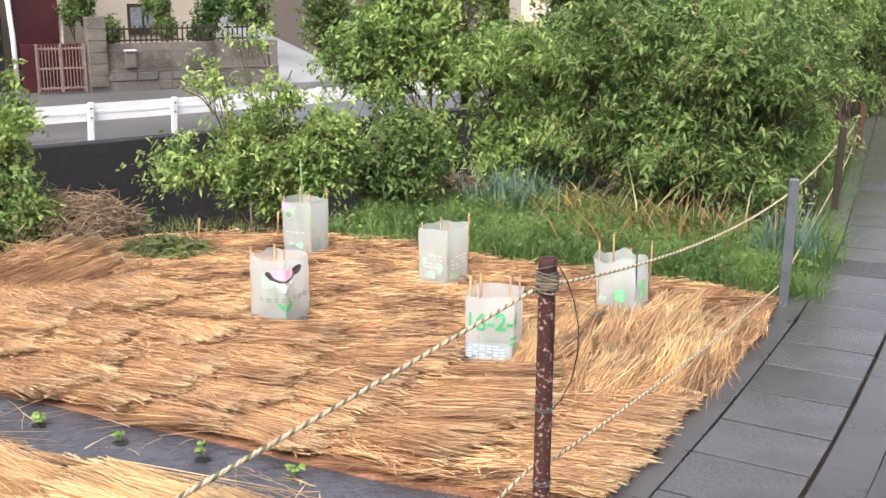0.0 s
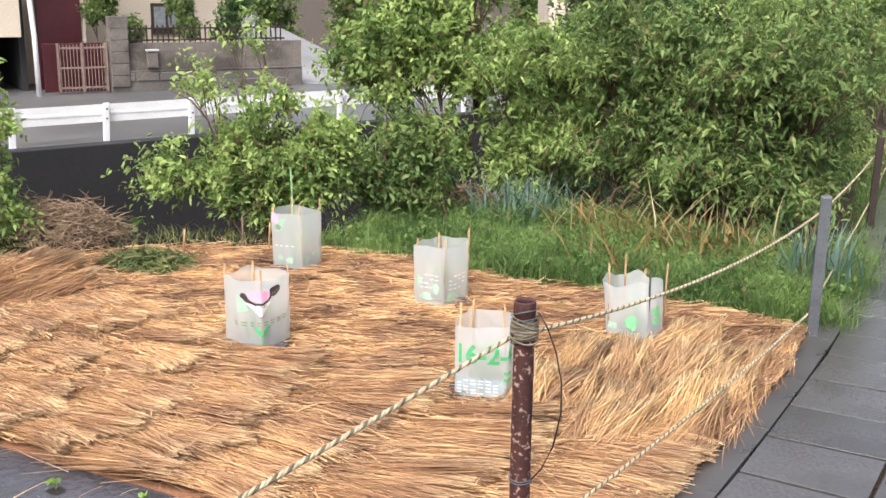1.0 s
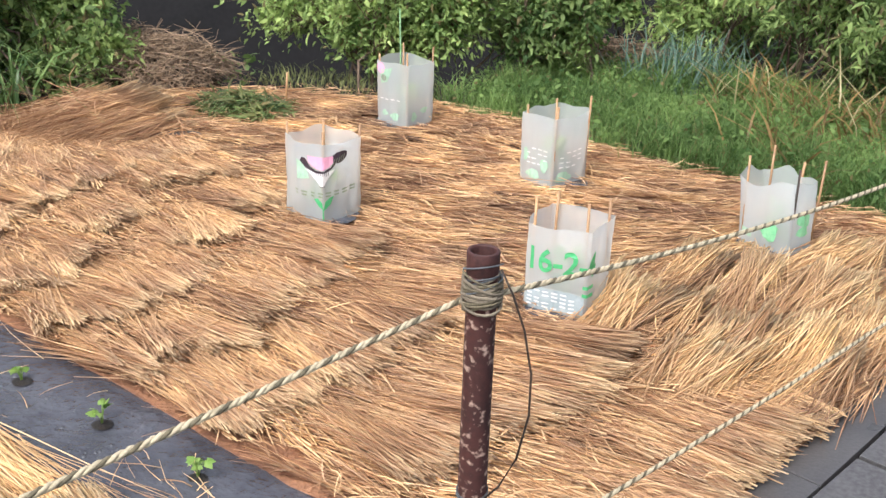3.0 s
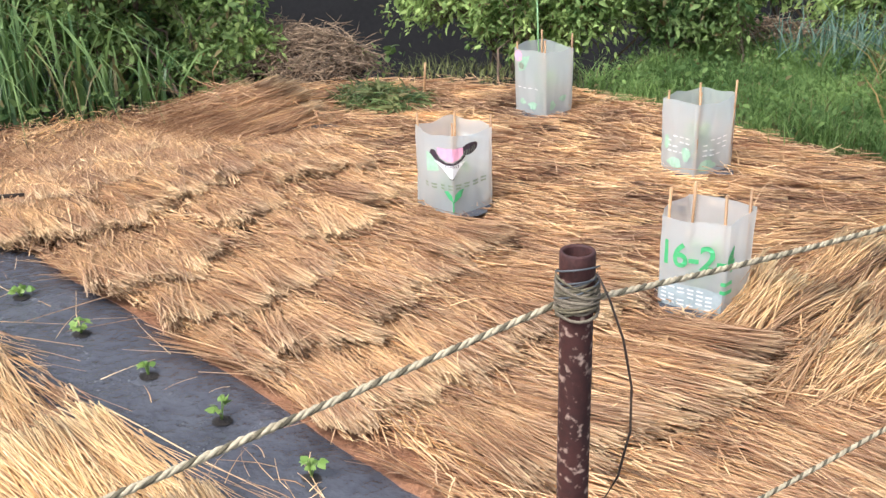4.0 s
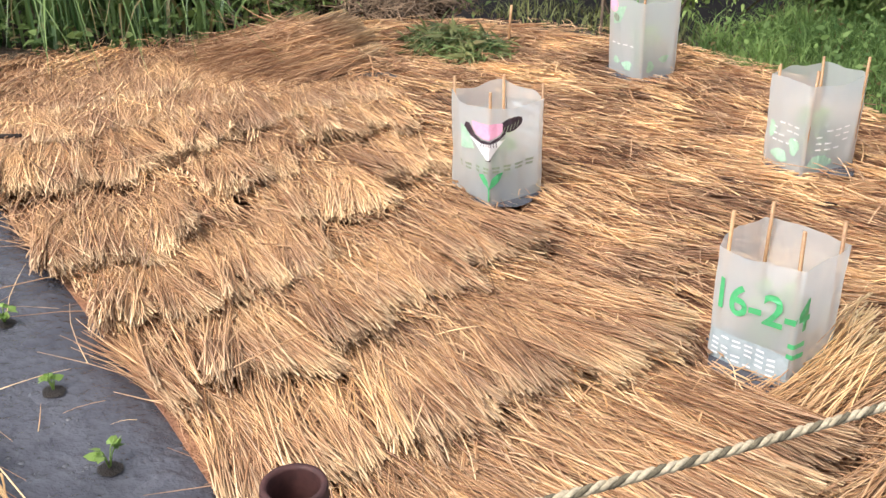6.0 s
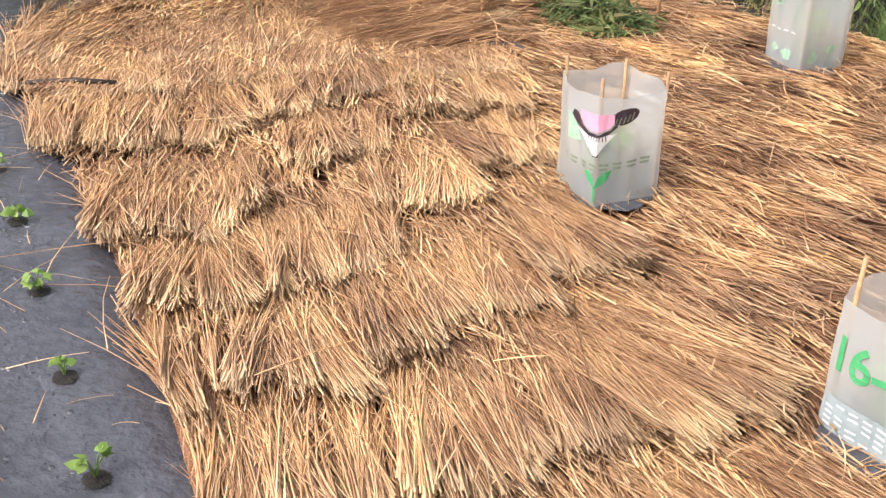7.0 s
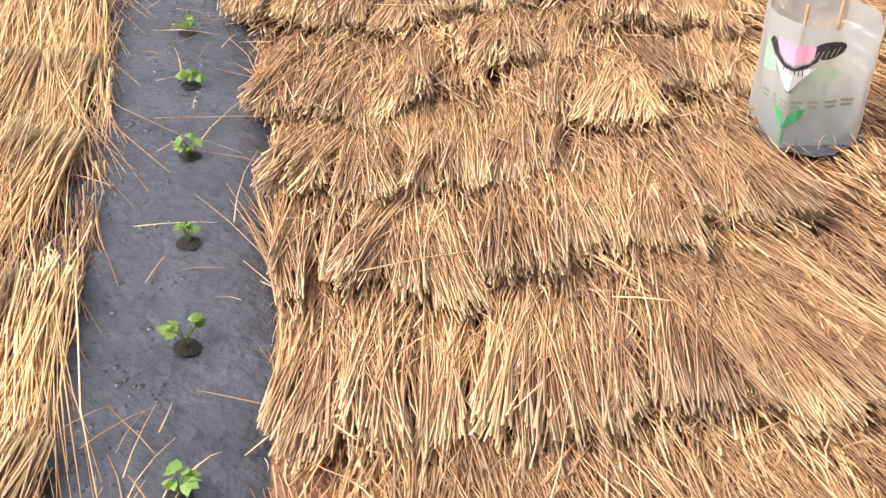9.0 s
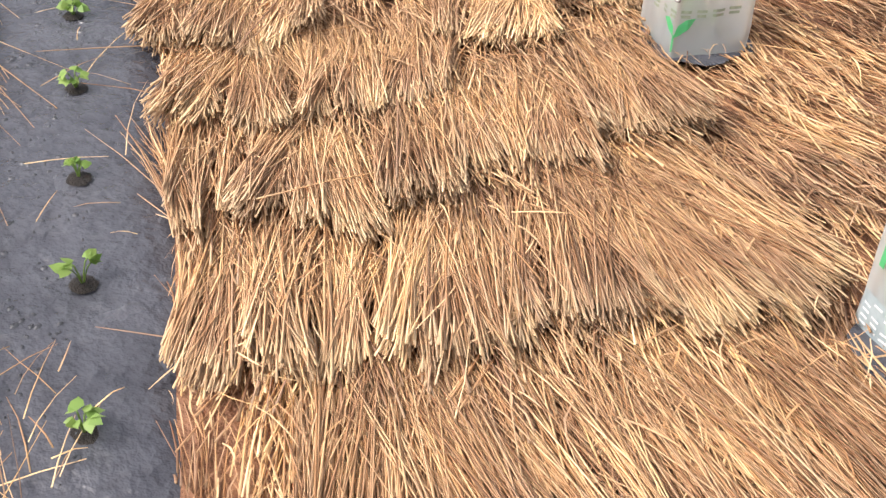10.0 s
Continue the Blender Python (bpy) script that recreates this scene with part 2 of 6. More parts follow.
LEAF_MID = leafy("shrub_leaves", (0.045, 0.1, 0.024), (0.28, 0.38, 0.12), 0.7, 0.45, withered=0.06)
LEAF_DARK = leafy("dark_shrub_leaves", (0.025, 0.07, 0.022), (0.13, 0.24, 0.07), 0.6, 0.4)
GRASS = leafy("meadow_grass", (0.055, 0.12, 0.028), (0.25, 0.37, 0.11), 0.7, 0.5, patch=2.6)
IRIS = leafy("blue_green_blades", (0.07, 0.14, 0.105), (0.19, 0.29, 0.22))
BROWN_WEED = leafy("withered_weeds", (0.1, 0.06, 0.018), (0.34, 0.22, 0.08))
STRAW_BLADE = leafy("dead_grass_blades", (0.3, 0.25, 0.12), (0.55, 0.48, 0.28))
WILTED = leafy("wilted_weeds", (0.045, 0.06, 0.022), (0.26, 0.28, 0.1), 0.7, 0.35, 6)
SEEDLING_GREEN = leafy("seedling_leaf", (0.15, 0.28, 0.05), (0.36, 0.48, 0.13), withered=0.0)


# ---- mesh builders ----
def part(name, me, material, parent=None, label=""):
    """One mesh as one object, under a thing or a part."""
    if isinstance(me, bmesh.types.BMesh):
        bm, me = me, bpy.data.meshes.new(name)
        bm.to_mesh(me)
        bm.free()
    if material and not me.materials:
        me.materials.append(material)
    ob = new(name, me)
    ob.parent = parent
    return tagged(ob, label)


def thing(name, at, label, category, group="", kind=""):
    ob = new(name)
    ob.empty_display_size = 0.1
    ob.location = at
    return tagged(ob, label, category, group, kind)


def array_mesh(name, verts, quads, tris=None, along=None, smooth=False, shade=None):
    """A mesh straight from arrays."""
    me = bpy.data.meshes.new(name)
    verts = np.asarray(verts, dtype=np.float32).reshape(-1, 3)
    quads = np.zeros((0, 4), int) if quads is None else np.asarray(quads, int).reshape(-1, 4)
    tris = np.zeros((0, 3), int) if tris is None else np.asarray(tris, int).reshape(-1, 3)
    idx = np.concatenate([quads.ravel(), tris.ravel()]).astype(np.int32)
    total = np.concatenate([np.full(len(quads), 4), np.full(len(tris), 3)]).astype(np.int32)
    start = np.concatenate([[0], np.cumsum(total)[:-1]]).astype(np.int32) if len(total) else total
    me.vertices.add(len(verts))
    me.vertices.foreach_set("co", verts.ravel())
    me.loops.add(len(idx))
    me.loops.foreach_set("vertex_index", idx)
    me.polygons.add(len(total))
    me.polygons.foreach_set("loop_start", start)
    me.polygons.foreach_set("loop_total", total)
    if smooth:
        me.polygons.foreach_set("use_smooth", np.ones(len(total), bool))
    if along is not None:
        a = me.attributes.new("along", "FLOAT", "POINT")
        a.data.foreach_set("value", np.asarray(along, np.float32).ravel())
    if shade is not None:
        a = me.attributes.new("shade", "FLOAT", "POINT")
        a.data.foreach_set("value", np.asarray(shade, np.float32).ravel())
    me.update(calc_edges=True)
    return me


def rods(centres, radii, sides=4, cap=True):
    """Many tapered rods at once. centres: (rods, rings, 3); radii: (rods, rings). Gives vertices, quads, caps and the way along each."""
    c = np.asarray(centres, float)
    n, r, _ = c.shape
    tan = np.gradient(c, axis=1)
    tan /= np.linalg.norm(tan, axis=2, keepdims=True) + 1e-9
    up = np.zeros_like(tan)
    steep = np.abs(tan[..., 2]) > 0.9
    up[..., 2] = 1.0
    up[steep] = (1.0, 0, 0)
    a = np.cross(tan, up)
    a /= np.linalg.norm(a, axis=2, keepdims=True) + 1e-9
    b = np.cross(a, tan)
    ang = np.arange(sides) * 2 * math.pi / sides + 0.5
    rad = np.asarray(radii, float)[:, :, None, None]
    v = c[:, :, None, :] + rad * (np.cos(ang)[None, None, :, None] * a[:, :, None, :] + np.sin(ang)[None, None, :, None] * b[:, :, None, :])
    i = np.arange(r - 1)[:, None] * sides
    k = np.arange(sides)[None, :]
    k2 = (k + 1) % sides
    q = np.stack([i + k, i + k2, i + sides + k2, i + sides + k], axis=-1).reshape(-1, 4)
    quads = (np.arange(n)[:, None, None] * (r * sides) + q[None]).reshape(-1, 4)
    if cap and sides == 4:
        caps = np.arange(n)[:, None] * (r * sides) + np.array([[3, 2, 1, 0]])
        ends = np.arange(n)[:, None] * (r * sides) + (r - 1) * sides + np.array([[0, 1, 2, 3]])
        quads = np.concatenate([quads, caps, ends])
    along = np.broadcast_to(np.linspace(0, 1, r)[None, :, None], (n, r, sides))
    return v.reshape(-1, 3), quads, along.reshape(-1)


def tube(path, radius, sides=8, taper=1.0):
    """One bent round bar as a bmesh."""
    path = np.asarray(path, float)[None]
    rad = np.linspace(radius, radius * taper, path.shape[1])[None]
    v, q, _ = rods(path, rad, sides, cap=False)
    bm = bmesh.new()
    vs = [bm.verts.new(p) for p in v]
    for f in q:
        bm.faces.new([vs[i] for i in f])
    n = path.shape[1]
    bm.faces.new(vs[:sides][::-1])
    bm.faces.new(vs[(n - 1) * sides:])
    for f in bm.faces:
        f.smooth = len(f.verts) == 4
    return bm


def box(size, at=(0, 0, 0), bevel=0.0, turn=0.0):
    bm = bmesh.new()
    bmesh.ops.create_cube(bm, size=1.0)
    bmesh.ops.scale(bm, vec=size, verts=bm.verts)
    if bevel:
        bmesh.ops.bevel(bm, geom=list(bm.edges), offset=bevel, segments=1, affect="EDGES")
    bmesh.ops.rotate(bm, cent=(0, 0, 0), matrix=Matrix.Rotation(turn, 3, "Z"), verts=bm.verts)
    bmesh.ops.translate(bm, vec=at, verts=bm.verts)
    return bm


LEAF = np.array([(0, 0, 0), (0.26, 0.25, 0.07), (0.24, -0.25, 0.07), (0.62, 0.2, 0.0), (0.6, -0.2, 0.0), (1.0, 0.02, -0.2)])
LEAF_TRIS = np.array([(0, 2, 1), (1, 2, 4), (1, 4, 3), (3, 4, 5)])


SMALL_LEAF = np.array([(0, 0, 0), (0.42, 0.25, 0.07), (0.38, -0.25, 0.07), (1.0, 0.02, -0.16)])
SMALL_TRIS = np.array([(0, 2, 1), (1, 2, 3)])


def leaves(at, along, size, width=1.0, small=False):
    """Many leaves: base points, directions, lengths."""
    n = len(at)
    shape, tris = (SMALL_LEAF, SMALL_TRIS) if small else (LEAF, LEAF_TRIS)
    d = along / (np.linalg.norm(along, axis=1, keepdims=True) + 1e-9)
    side = np.cross(d, np.array([0, 0, 1.0])) + np.random.normal(0, 0.75, (n, 3))
    side -= d * np.sum(side * d, axis=1, keepdims=True)
    side /= np.linalg.norm(side, axis=1, keepdims=True) + 1e-9
    nor = np.cross(side, d)
    s = size[:, None, None]
    v = at[:, None, :] + s * (shape[None, :, 0:1] * d[:, None, :] + width * shape[None, :, 1:2] * side[:, None, :] + shape[None, :, 2:3] * nor[:, None, :])
    t = np.arange(n)[:, None, None] * len(shape) + tris[None]
    return v.reshape(-1, 3), t.reshape(-1, 3)


# ---- ground ----
ROAD_Z = -1.1


def terrace_edge(x):
    k = min(max(x / 0.9, 0), 1)
    return 8.05 + 0.35 * min(x, 3) + 0.75 * k * k * (3 - 2 * k) + 3 * max(x - 3, 0)


def canal_wall(x):
    return 23.75 + 0.836 * x


def build_ground():
    cols = np.concatenate([np.linspace(-500, -30, 8), np.linspace(-24, -5, 20), np.linspace(-4.6, 4.6, 24), np.linspace(5, 24, 20), np.linspace(30, 500, 8)])
    verts, quads = [], []
    for x in cols:
        e, w = terrace_edge(min(max(x, -14), 8)), canal_wall(min(max(x, -40), 40))
        e = min(e, w - 5)
        ys = [(-500, 0), (-40, 0), (-8, 0), (0, 0), (2, 0), (4, 0), (6, 0), (e - 0.6, 0), (e, -0.05), (e + 0.18, -0.7), (e + 0.9, -2.6), (e + 3, -3.4),
              (w - 0.25, -4.2), (w + 0.1, -4.2), (w + 0.32, ROAD_Z - 0.03), (w + 8, ROAD_Z - 0.03), (w + 60, ROAD_Z), (700, 4.0)]
        for y, z in ys:
            verts.append((x, y, z - 0.03 + (0.02 * noise.noise((x * 0.7, y * 0.7, 0)) if -20 < y < 12 else 0)))
    r = len(ys)
    for i in range(len(cols) - 1):
        for j in range(r - 1):
            quads.append((i * r + j, (i + 1) * r + j, (i + 1) * r + j + 1, i * r + j + 1))
    tagged(part("ground", array_mesh("ground", verts, quads, smooth=False), SOIL), "dark damp garden soil and bank sheet", "ground", kind="structure")


build_ground()

# ---- paved path: kerb, concrete gutter lids, asphalt ----
KERB = [Vector((-4.14, -4.83)), Vector((-1.7, -0.6)), Vector((0.701, 3.576)), Vector((1.113, 4.284)), Vector((1.739, 5.445)), Vector((2.06, 6.111)), Vector((2.498, 7.003)), Vector((3.55, 9.55)), Vector((5.363, 13.937)), Vector((6.9, 17.7))]


def kerb_point(s):
    """The groove between kerb and lids, s metres along it, and its direction."""
    for a, b in zip(KERB, KERB[1:]):
        d = (b - a).length
        if s <= d or b is KERB[-1]:
            u = (b - a).normalized()
            return a + u * s, u
        s -= d


PATH_LENGTH = sum((b - a).length for a, b in zip(KERB, KERB[1:]))


def strip_block(s0, s1, off0, off1, top, deep, gap=0.004):
    """A slab that follows the path from s0 to s1, between two offsets to the right of the groove."""
    bm = bmesh.new()
    corners = []
    for s, o in ((s0 + gap, off0 + gap), (s1 - gap, off0 + gap), (s1 - gap, off1 - gap), (s0 + gap, off1 - gap)):
        p, u = kerb_point(s)
        corners.append(p + Vector((u.y, -u.x)) * o)
    mid = sum(corners, Vector((0, 0))) / 4
    lo = [bm.verts.new((c.x - mid.x, c.y - mid.y, top - deep)) for c in corners]
    inset = [(c - mid) * (1 - 0.0012 / max((c - mid).length, 0.05)) for c in corners]
    mi = [bm.verts.new((c.x - mid.x, c.y - mid.y, top - 0.001)) for c in corners]
    hi = [bm.verts.new((c.x, c.y, top)) for c in inset]
    for ring, nxt in ((lo, mi), (mi, hi)):
        for k in range(4):
            bm.faces.new((ring[k], nxt[k], nxt[(k + 1) % 4], ring[(k + 1) % 4]))
    bm.faces.new(hi[::-1])
    bmesh.ops.recalc_face_normals(bm, faces=bm.faces)
    return bm, mid


def build_path():
    path = thing("pavement", (0, 0, 0), "dark wet concrete gutter lids with a kerb along the garden", "pavement", kind="structure")
    s, k = 0.25, 0
    while s < PATH_LENGTH - 0.4:
        bm, mid = strip_block(s, s + 0.348, -0.001, 0.42, 0.012 + random.uniform(-0.003, 0.003), 0.08, 0.0075)
        grate = abs(mid.y - 6.28) < 0.17 or abs(mid.y - 9.0) < 0.17
        lid = part("gutter_lid", bm, ASPHALT if grate else CONCRETE_LID, path, "dark grated lid with pale dividers" if grate else "")
        lid.location = (mid.x, mid.y, 0)
        if grate:
            _, u = kerb_point(s)
            for f in (-0.12, 0.0, 0.12):
                bar = part("divider", box((0.014, 0.3, 0.006), (0, 0, 0.017), 0.001), KERB_CONCRETE, lid)
                bar.location, bar.rotation_euler = (u.y * f, -u.x * f, 0), (0, 0, math.atan2(u.y, u.x) - math.pi / 2)
        lid.rotation_euler = (random.uniform(-0.006, 0.006), random.uniform(-0.006, 0.006), 0)
        s, k = s + 0.35, k + 1
    s = 0.0
    while s < PATH_LENGTH - 0.6:
        bm, mid = strip_block(s, s + 0.6, -0.115, 0.003, 0.018, 0.14, 0.0025)
        block = part("kerb_block", bm, KERB_CONCRETE, path)
        block.location = (mid.x, mid.y, 0)
        bm, mid = strip_block(s, s + 0.6, 0.43, 0.60, 0.014, 0.14, 0.0015)
        block = part("edge_block", bm, KERB_CONCRETE, path)
        block.location = (mid.x, mid.y, 0)
        s += 0.6
    left, right = [], []
    for i in range(40):
        p, u = kerb_point(PATH_LENGTH * i / 39)
        n = Vector((u.y, -u.x))
        left.append(p + n * 0.6)
        right.append(p + n * (5.5 if i else 6.0))
    v = [(p.x, p.y, 0.008) for p in left] + [(p.x, p.y, 0.03) for p in right]
    q = [(i, 40 + i, 41 + i, i + 1) for i in range(39)]
    tagged(part("road", array_mesh("road", v, q), ASPHALT), "wet dark asphalt lane beside the gutter lids", "road", kind="structure")


# ---- straw ----
class Flow:
    """Which way the cut ends of the straw point, in degrees, over the bed."""
    points = [(-0.8, 4.05, -33), (-0.5, 4.4, -32), (-0.2, 4.35, -40), (0.0, 4.5, -40), (-0.35, 3.9, -37), (-1.85, 4.8, -40), (-1.0, 5.35, -27), (-0.45, 5.3, -22), (-0.35, 5.05, -22),
              (-0.6, 6.0, -20), (-0.5, 6.5, -30), (0.1, 4.65, -32), (-1.1, 6.8, -15), (-0.95, 6.1, -12), (-1.8, 5.9, -24), (0.2, 5.0, -18), (0.3, 6.2, -22), (0.45, 5.8, -12)]
    more = [(0.6, 5.05, 64), (0.75, 4.8, 62), (0.9, 5.1, 62), (1.0, 4.7, 62), (1.2, 4.85, 62), (1.35, 5.15, 60), (1.0, 5.4, 62), (0.1, 3.95, -15), (0.3, 3.85, -10), (0.5, 4.1, -25), (0.72, 4.0, -22),
            (1.3, 5.75, -8), (1.15, 4.5, 60), (1.5, 5.25, 60), (0.95, 4.4, 58), (-1.2, 3.5, -23), (-0.5, 3.2, -23), (-2.0, 3.7, -23), (-1.6, 3.0, -24), (-2.9, 4.2, -23), (-2.2, 6.5, 30), (-2.6, 5.3, -54), (-2.9, 5.5, -54), (-2.3, 5.2, -50),
            (-2.2, 4.9, -46), (-2.9, 5.0, -54), (-1.9, 5.5, -36), (-2.4, 5.8, -42), (-3.1, 5.3, -54)]

    @staticmethod
    def at(x, y):
        c = s = 0.0
        for px, py, deg in Flow.points + Flow.more:
            w = 1 / ((x - px) ** 2 + (y - py) ** 2 + 0.02) ** 1.6
            c, s = c + w * math.cos(radians(deg)), s + w * math.sin(radians(deg))
        return math.atan2(s, c)


def stalk_mesh(name, butts, angles, lengths, z_butt, z_tip, radius, bow=0.0, origin=(0, 0, 0), shade=None, sides=4):
    """Straw stalks lying from their cut butts backwards, as thin rods with a bend and small kinks."""
    n = len(butts)
    d = np.stack([np.cos(angles), np.sin(angles)], axis=1)
    side = np.stack([-d[:, 1], d[:, 0]], axis=1)
    f = np.array([0.0, 0.3, 0.65, 1.0])
    bend = np.random.normal(0, 0.03, n)[:, None] * (f[None] ** 2)
    kink = np.random.normal(0, 0.0035, (n, 4)) * np.array([0, 1, 1, 0.6])[None]
    c = np.zeros((n, 4, 3))
    c[:, :, :2] = butts[:, None, :] - d[:, None, :] * (lengths[:, None] * f[None])[:, :, None] + side[:, None, :] * (bend * lengths[:, None] * 3 + kink * lengths[:, None] * 2)[:, :, None]
    c[:, :, 2] = z_butt[:, None] + (z_tip - z_butt)[:, None] * (f[None] ** 0.75) + bow * np.sin(f * math.pi)[None] + kink * 0.35
    c -= np.array(origin)
    r = radius[:, None] * np.array([1.0, 0.95, 0.75, 0.4])[None]
    v, q, along = rods(c, r, sides)
    butt = None if sides == 4 else np.arange(n)[:, None] * (4 * sides) + np.array([[2, 1, 0]])
    return array_mesh(name, v, q, butt, along=along, smooth=True, shade=None if shade is None else np.repeat(shade, 4 * sides))


def sheaf(x0, y0, x1, y1, deg, length=0.5, per_metre=1750, thick=0.05, lift=0.012, material=None, fan=4.5, splay=0.2, tone=0.0, mix=0.13, coarse=1.0):
    """A laid handful of rice straw: cut ends along one line, stalks running back under the next row."""
    width = math.hypot(x1 - x0, y1 - y0)
    n = int(per_metre * width) + 40
    u = np.random.uniform(-0.04, 1.04, n)
    layer = np.random.uniform(0, 1, n)
    cuts = np.sort(np.random.uniform(0, 1, max(2, int(width / 0.06))))
    tuft = np.searchsorted(cuts, u)
    many = len(cuts) + 1
    turn, jut, rise = np.random.normal(0, radians(6), many), np.random.normal(0, 0.026, many), np.random.normal(0, 0.014, many)
    lo, hi = np.concatenate([[0], cuts]), np.concatenate([cuts, [1]])
    spot = np.clip((u - lo[tuft]) / np.maximum(hi[tuft] - lo[tuft], 0.02), 0, 1) - 0.5
    rag = np.random.normal(0, 0.017, n) - 0.07 * np.random.uniform(0, 1, n) ** 4 + 0.035 * (layer - 0.5) + jut[tuft] - 0.02 * np.abs(spot) * 2
    clump = np.clip(rise[tuft] / 0.012, -1.2, 1.2)
    sway = (y1 - y0) * math.cos(radians(deg)) - (x1 - x0) * math.sin(radians(deg))
    ang = radians(deg) + np.random.normal(0, radians(fan), n) + turn[tuft] + spot * splay * (1 if sway > 0 else -1)
    stray = np.random.uniform(0, 1, n) < 0.02
    ang[stray] += np.random.normal(0, 0.4 if material is None else 0.12, stray.sum())
    d = np.array([math.cos(radians(deg)), math.sin(radians(deg))])
    butts = np.stack([x0 + (x1 - x0) * u, y0 + (y1 - y0) * u], axis=1) + d[None] * rag[:, None]
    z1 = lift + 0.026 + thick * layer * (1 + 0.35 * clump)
    z0 = lift * 0.4 + 0.008 + 0.022 * layer + np.random.uniform(0, 0.012, n)
    ln = length * np.random.uniform(0.6, 1.2, n)
    mid = ((x0 + x1) / 2, (y0 + y1) / 2, 0)
    root = thing("straw_sheaf", mid, "golden-brown laid sheaf of rice straw with pale cut ends", "straw sheaf", "straw sheaves mulching the bed")
    thin = np.random.uniform(0.0009, 0.0024, n) * coarse
    for k in range(many):
        w = tuft == k
        if w.sum() > 3:
            # lower stalks coloured darker, painting in the shade between layers
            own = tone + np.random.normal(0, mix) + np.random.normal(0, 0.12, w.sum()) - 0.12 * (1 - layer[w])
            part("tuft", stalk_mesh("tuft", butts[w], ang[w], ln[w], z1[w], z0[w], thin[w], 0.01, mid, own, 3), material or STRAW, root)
    return root


def inside(poly, x, y):
    hit = False
    for (ax, ay), (bx, by) in zip(poly, poly[1:] + poly[:1]):
        if (ay > y) != (by > y) and x < (bx - ax) * (y - ay) / (by - ay) + ax:
            hit = not hit
    return hit


def scatter(poly, count):
    xs, ys = [p[0] for p in poly], [p[1] for p in poly]
    out = []
    while len(out) < count:
        x, y = random.uniform(min(xs), max(xs)), random.uniform(min(ys), max(ys))
        if inside(poly, x, y):
            out.append((x, y))
    return out


MAIN_BED = [(0.5, 3.42), (0.6, 3.62), (1.02, 4.37), (1.53, 5.27), (1.74, 5.7), (1.38, 5.97), (0.8, 6.29), (0.22, 6.58), (-0.23, 6.95), (-1.13, 7.2), (-1.7, 7.12),
            (-2.35, 6.8), (-2.6, 6.35), (-3.05, 5.95), (-3.4, 5.55), (-3.3, 4.98), (-2.45, 4.62), (-2.0, 4.44), (-1.55, 4.29), (-0.87, 3.97), (-0.3, 3.67)]
SIDE_BED = [(0.0, 3.08), (-0.4, 3.34), (-0.62, 3.45), (-0.84, 3.56), (-1.23, 3.74), (-1.66, 3.92), (-2.42, 4.25), (-3.5, 4.7), (-4.6, 5.1), (-4.6, 3.2), (-2.4, 1.6), (-0.85, 0.95)]


def bed_litter(name, poly, count, z_low, z_high, label, material, spread=7, length=(0.22, 0.55), skip=(), thick=0.0032, bundle=1, turn=0.0, trim=True, raised=0.0):
    xs, ys = [p[0] for p in poly], [p[1] for p in poly]
    spots, angles, heights, tones = [], [], [], []
    while len(spots) < count:
        x, y = random.uniform(min(xs), max(xs)), random.uniform(min(ys), max(ys))
        if not inside(poly, x, y) or any((x - a) ** 2 + (y - b) ** 2 < r * r for a, b, r in skip):
            continue
        a = Flow.at(x, y) + radians(random.gauss(0, spread)) + 0.16 * noise.noise((x * 2.2, y * 2.2, 1.7)) + turn
        z, tone = random.uniform(z_low, z_high) + 0.012 * noise.noise((x * 3.1, y * 3.1, 4.4)), random.gauss(0, 0.25)
        for k in range(random.randint(bundle // 2, bundle + bundle // 2) if bundle > 1 else 1):
            across, ahead = random.gauss(0, 0.0022 * bundle), random.gauss(0, 0.02 if bundle > 1 else 0)
            p = (x - math.sin(a) * across + math.cos(a) * ahead, y + math.cos(a) * across + math.sin(a) * ahead)
            if inside(poly, *p):
                spots.append(p)
                angles.append(a + random.gauss(0, 0.05) if bundle > 1 else a)
                heights.append(z + random.uniform(-0.003, 0.008))
                tones.append(tone + random.gauss(0, 0.11))
    spots, ang, z, tones = np.array(spots[:count]), np.array(angles[:count]), np.array(heights[:count]), np.array(tones[:count])
    ln = np.random.uniform(length[0], length[1], count)
    d = np.stack([np.cos(ang), np.sin(ang)], axis=1)
    butts = spots + d * ln[:, None] * 0.5
    for _ in range(3 if trim else 0):
        tips = spots - d * ln[:, None] * 0.5
        ln[np.array([not inside(poly, x, y) for x, y in tips])] *= 0.6
    butts = spots + d * ln[:, None] * 0.5
    over = np.array([not inside(poly, x, y) for x, y in butts])
    butts[over] = spots[over]
    ln[over] *= 0.5
    me = stalk_mesh(name, butts, ang, ln, z + raised + np.random.uniform(-0.006, 0.012, count), z + np.random.uniform(-0.01, 0.006, count), np.random.uniform(0.4, 1.0, count) * thick, 0.006, shade=tones, sides=3)
    return tagged(part(name, me, material), label, "straw", kind="stuff")


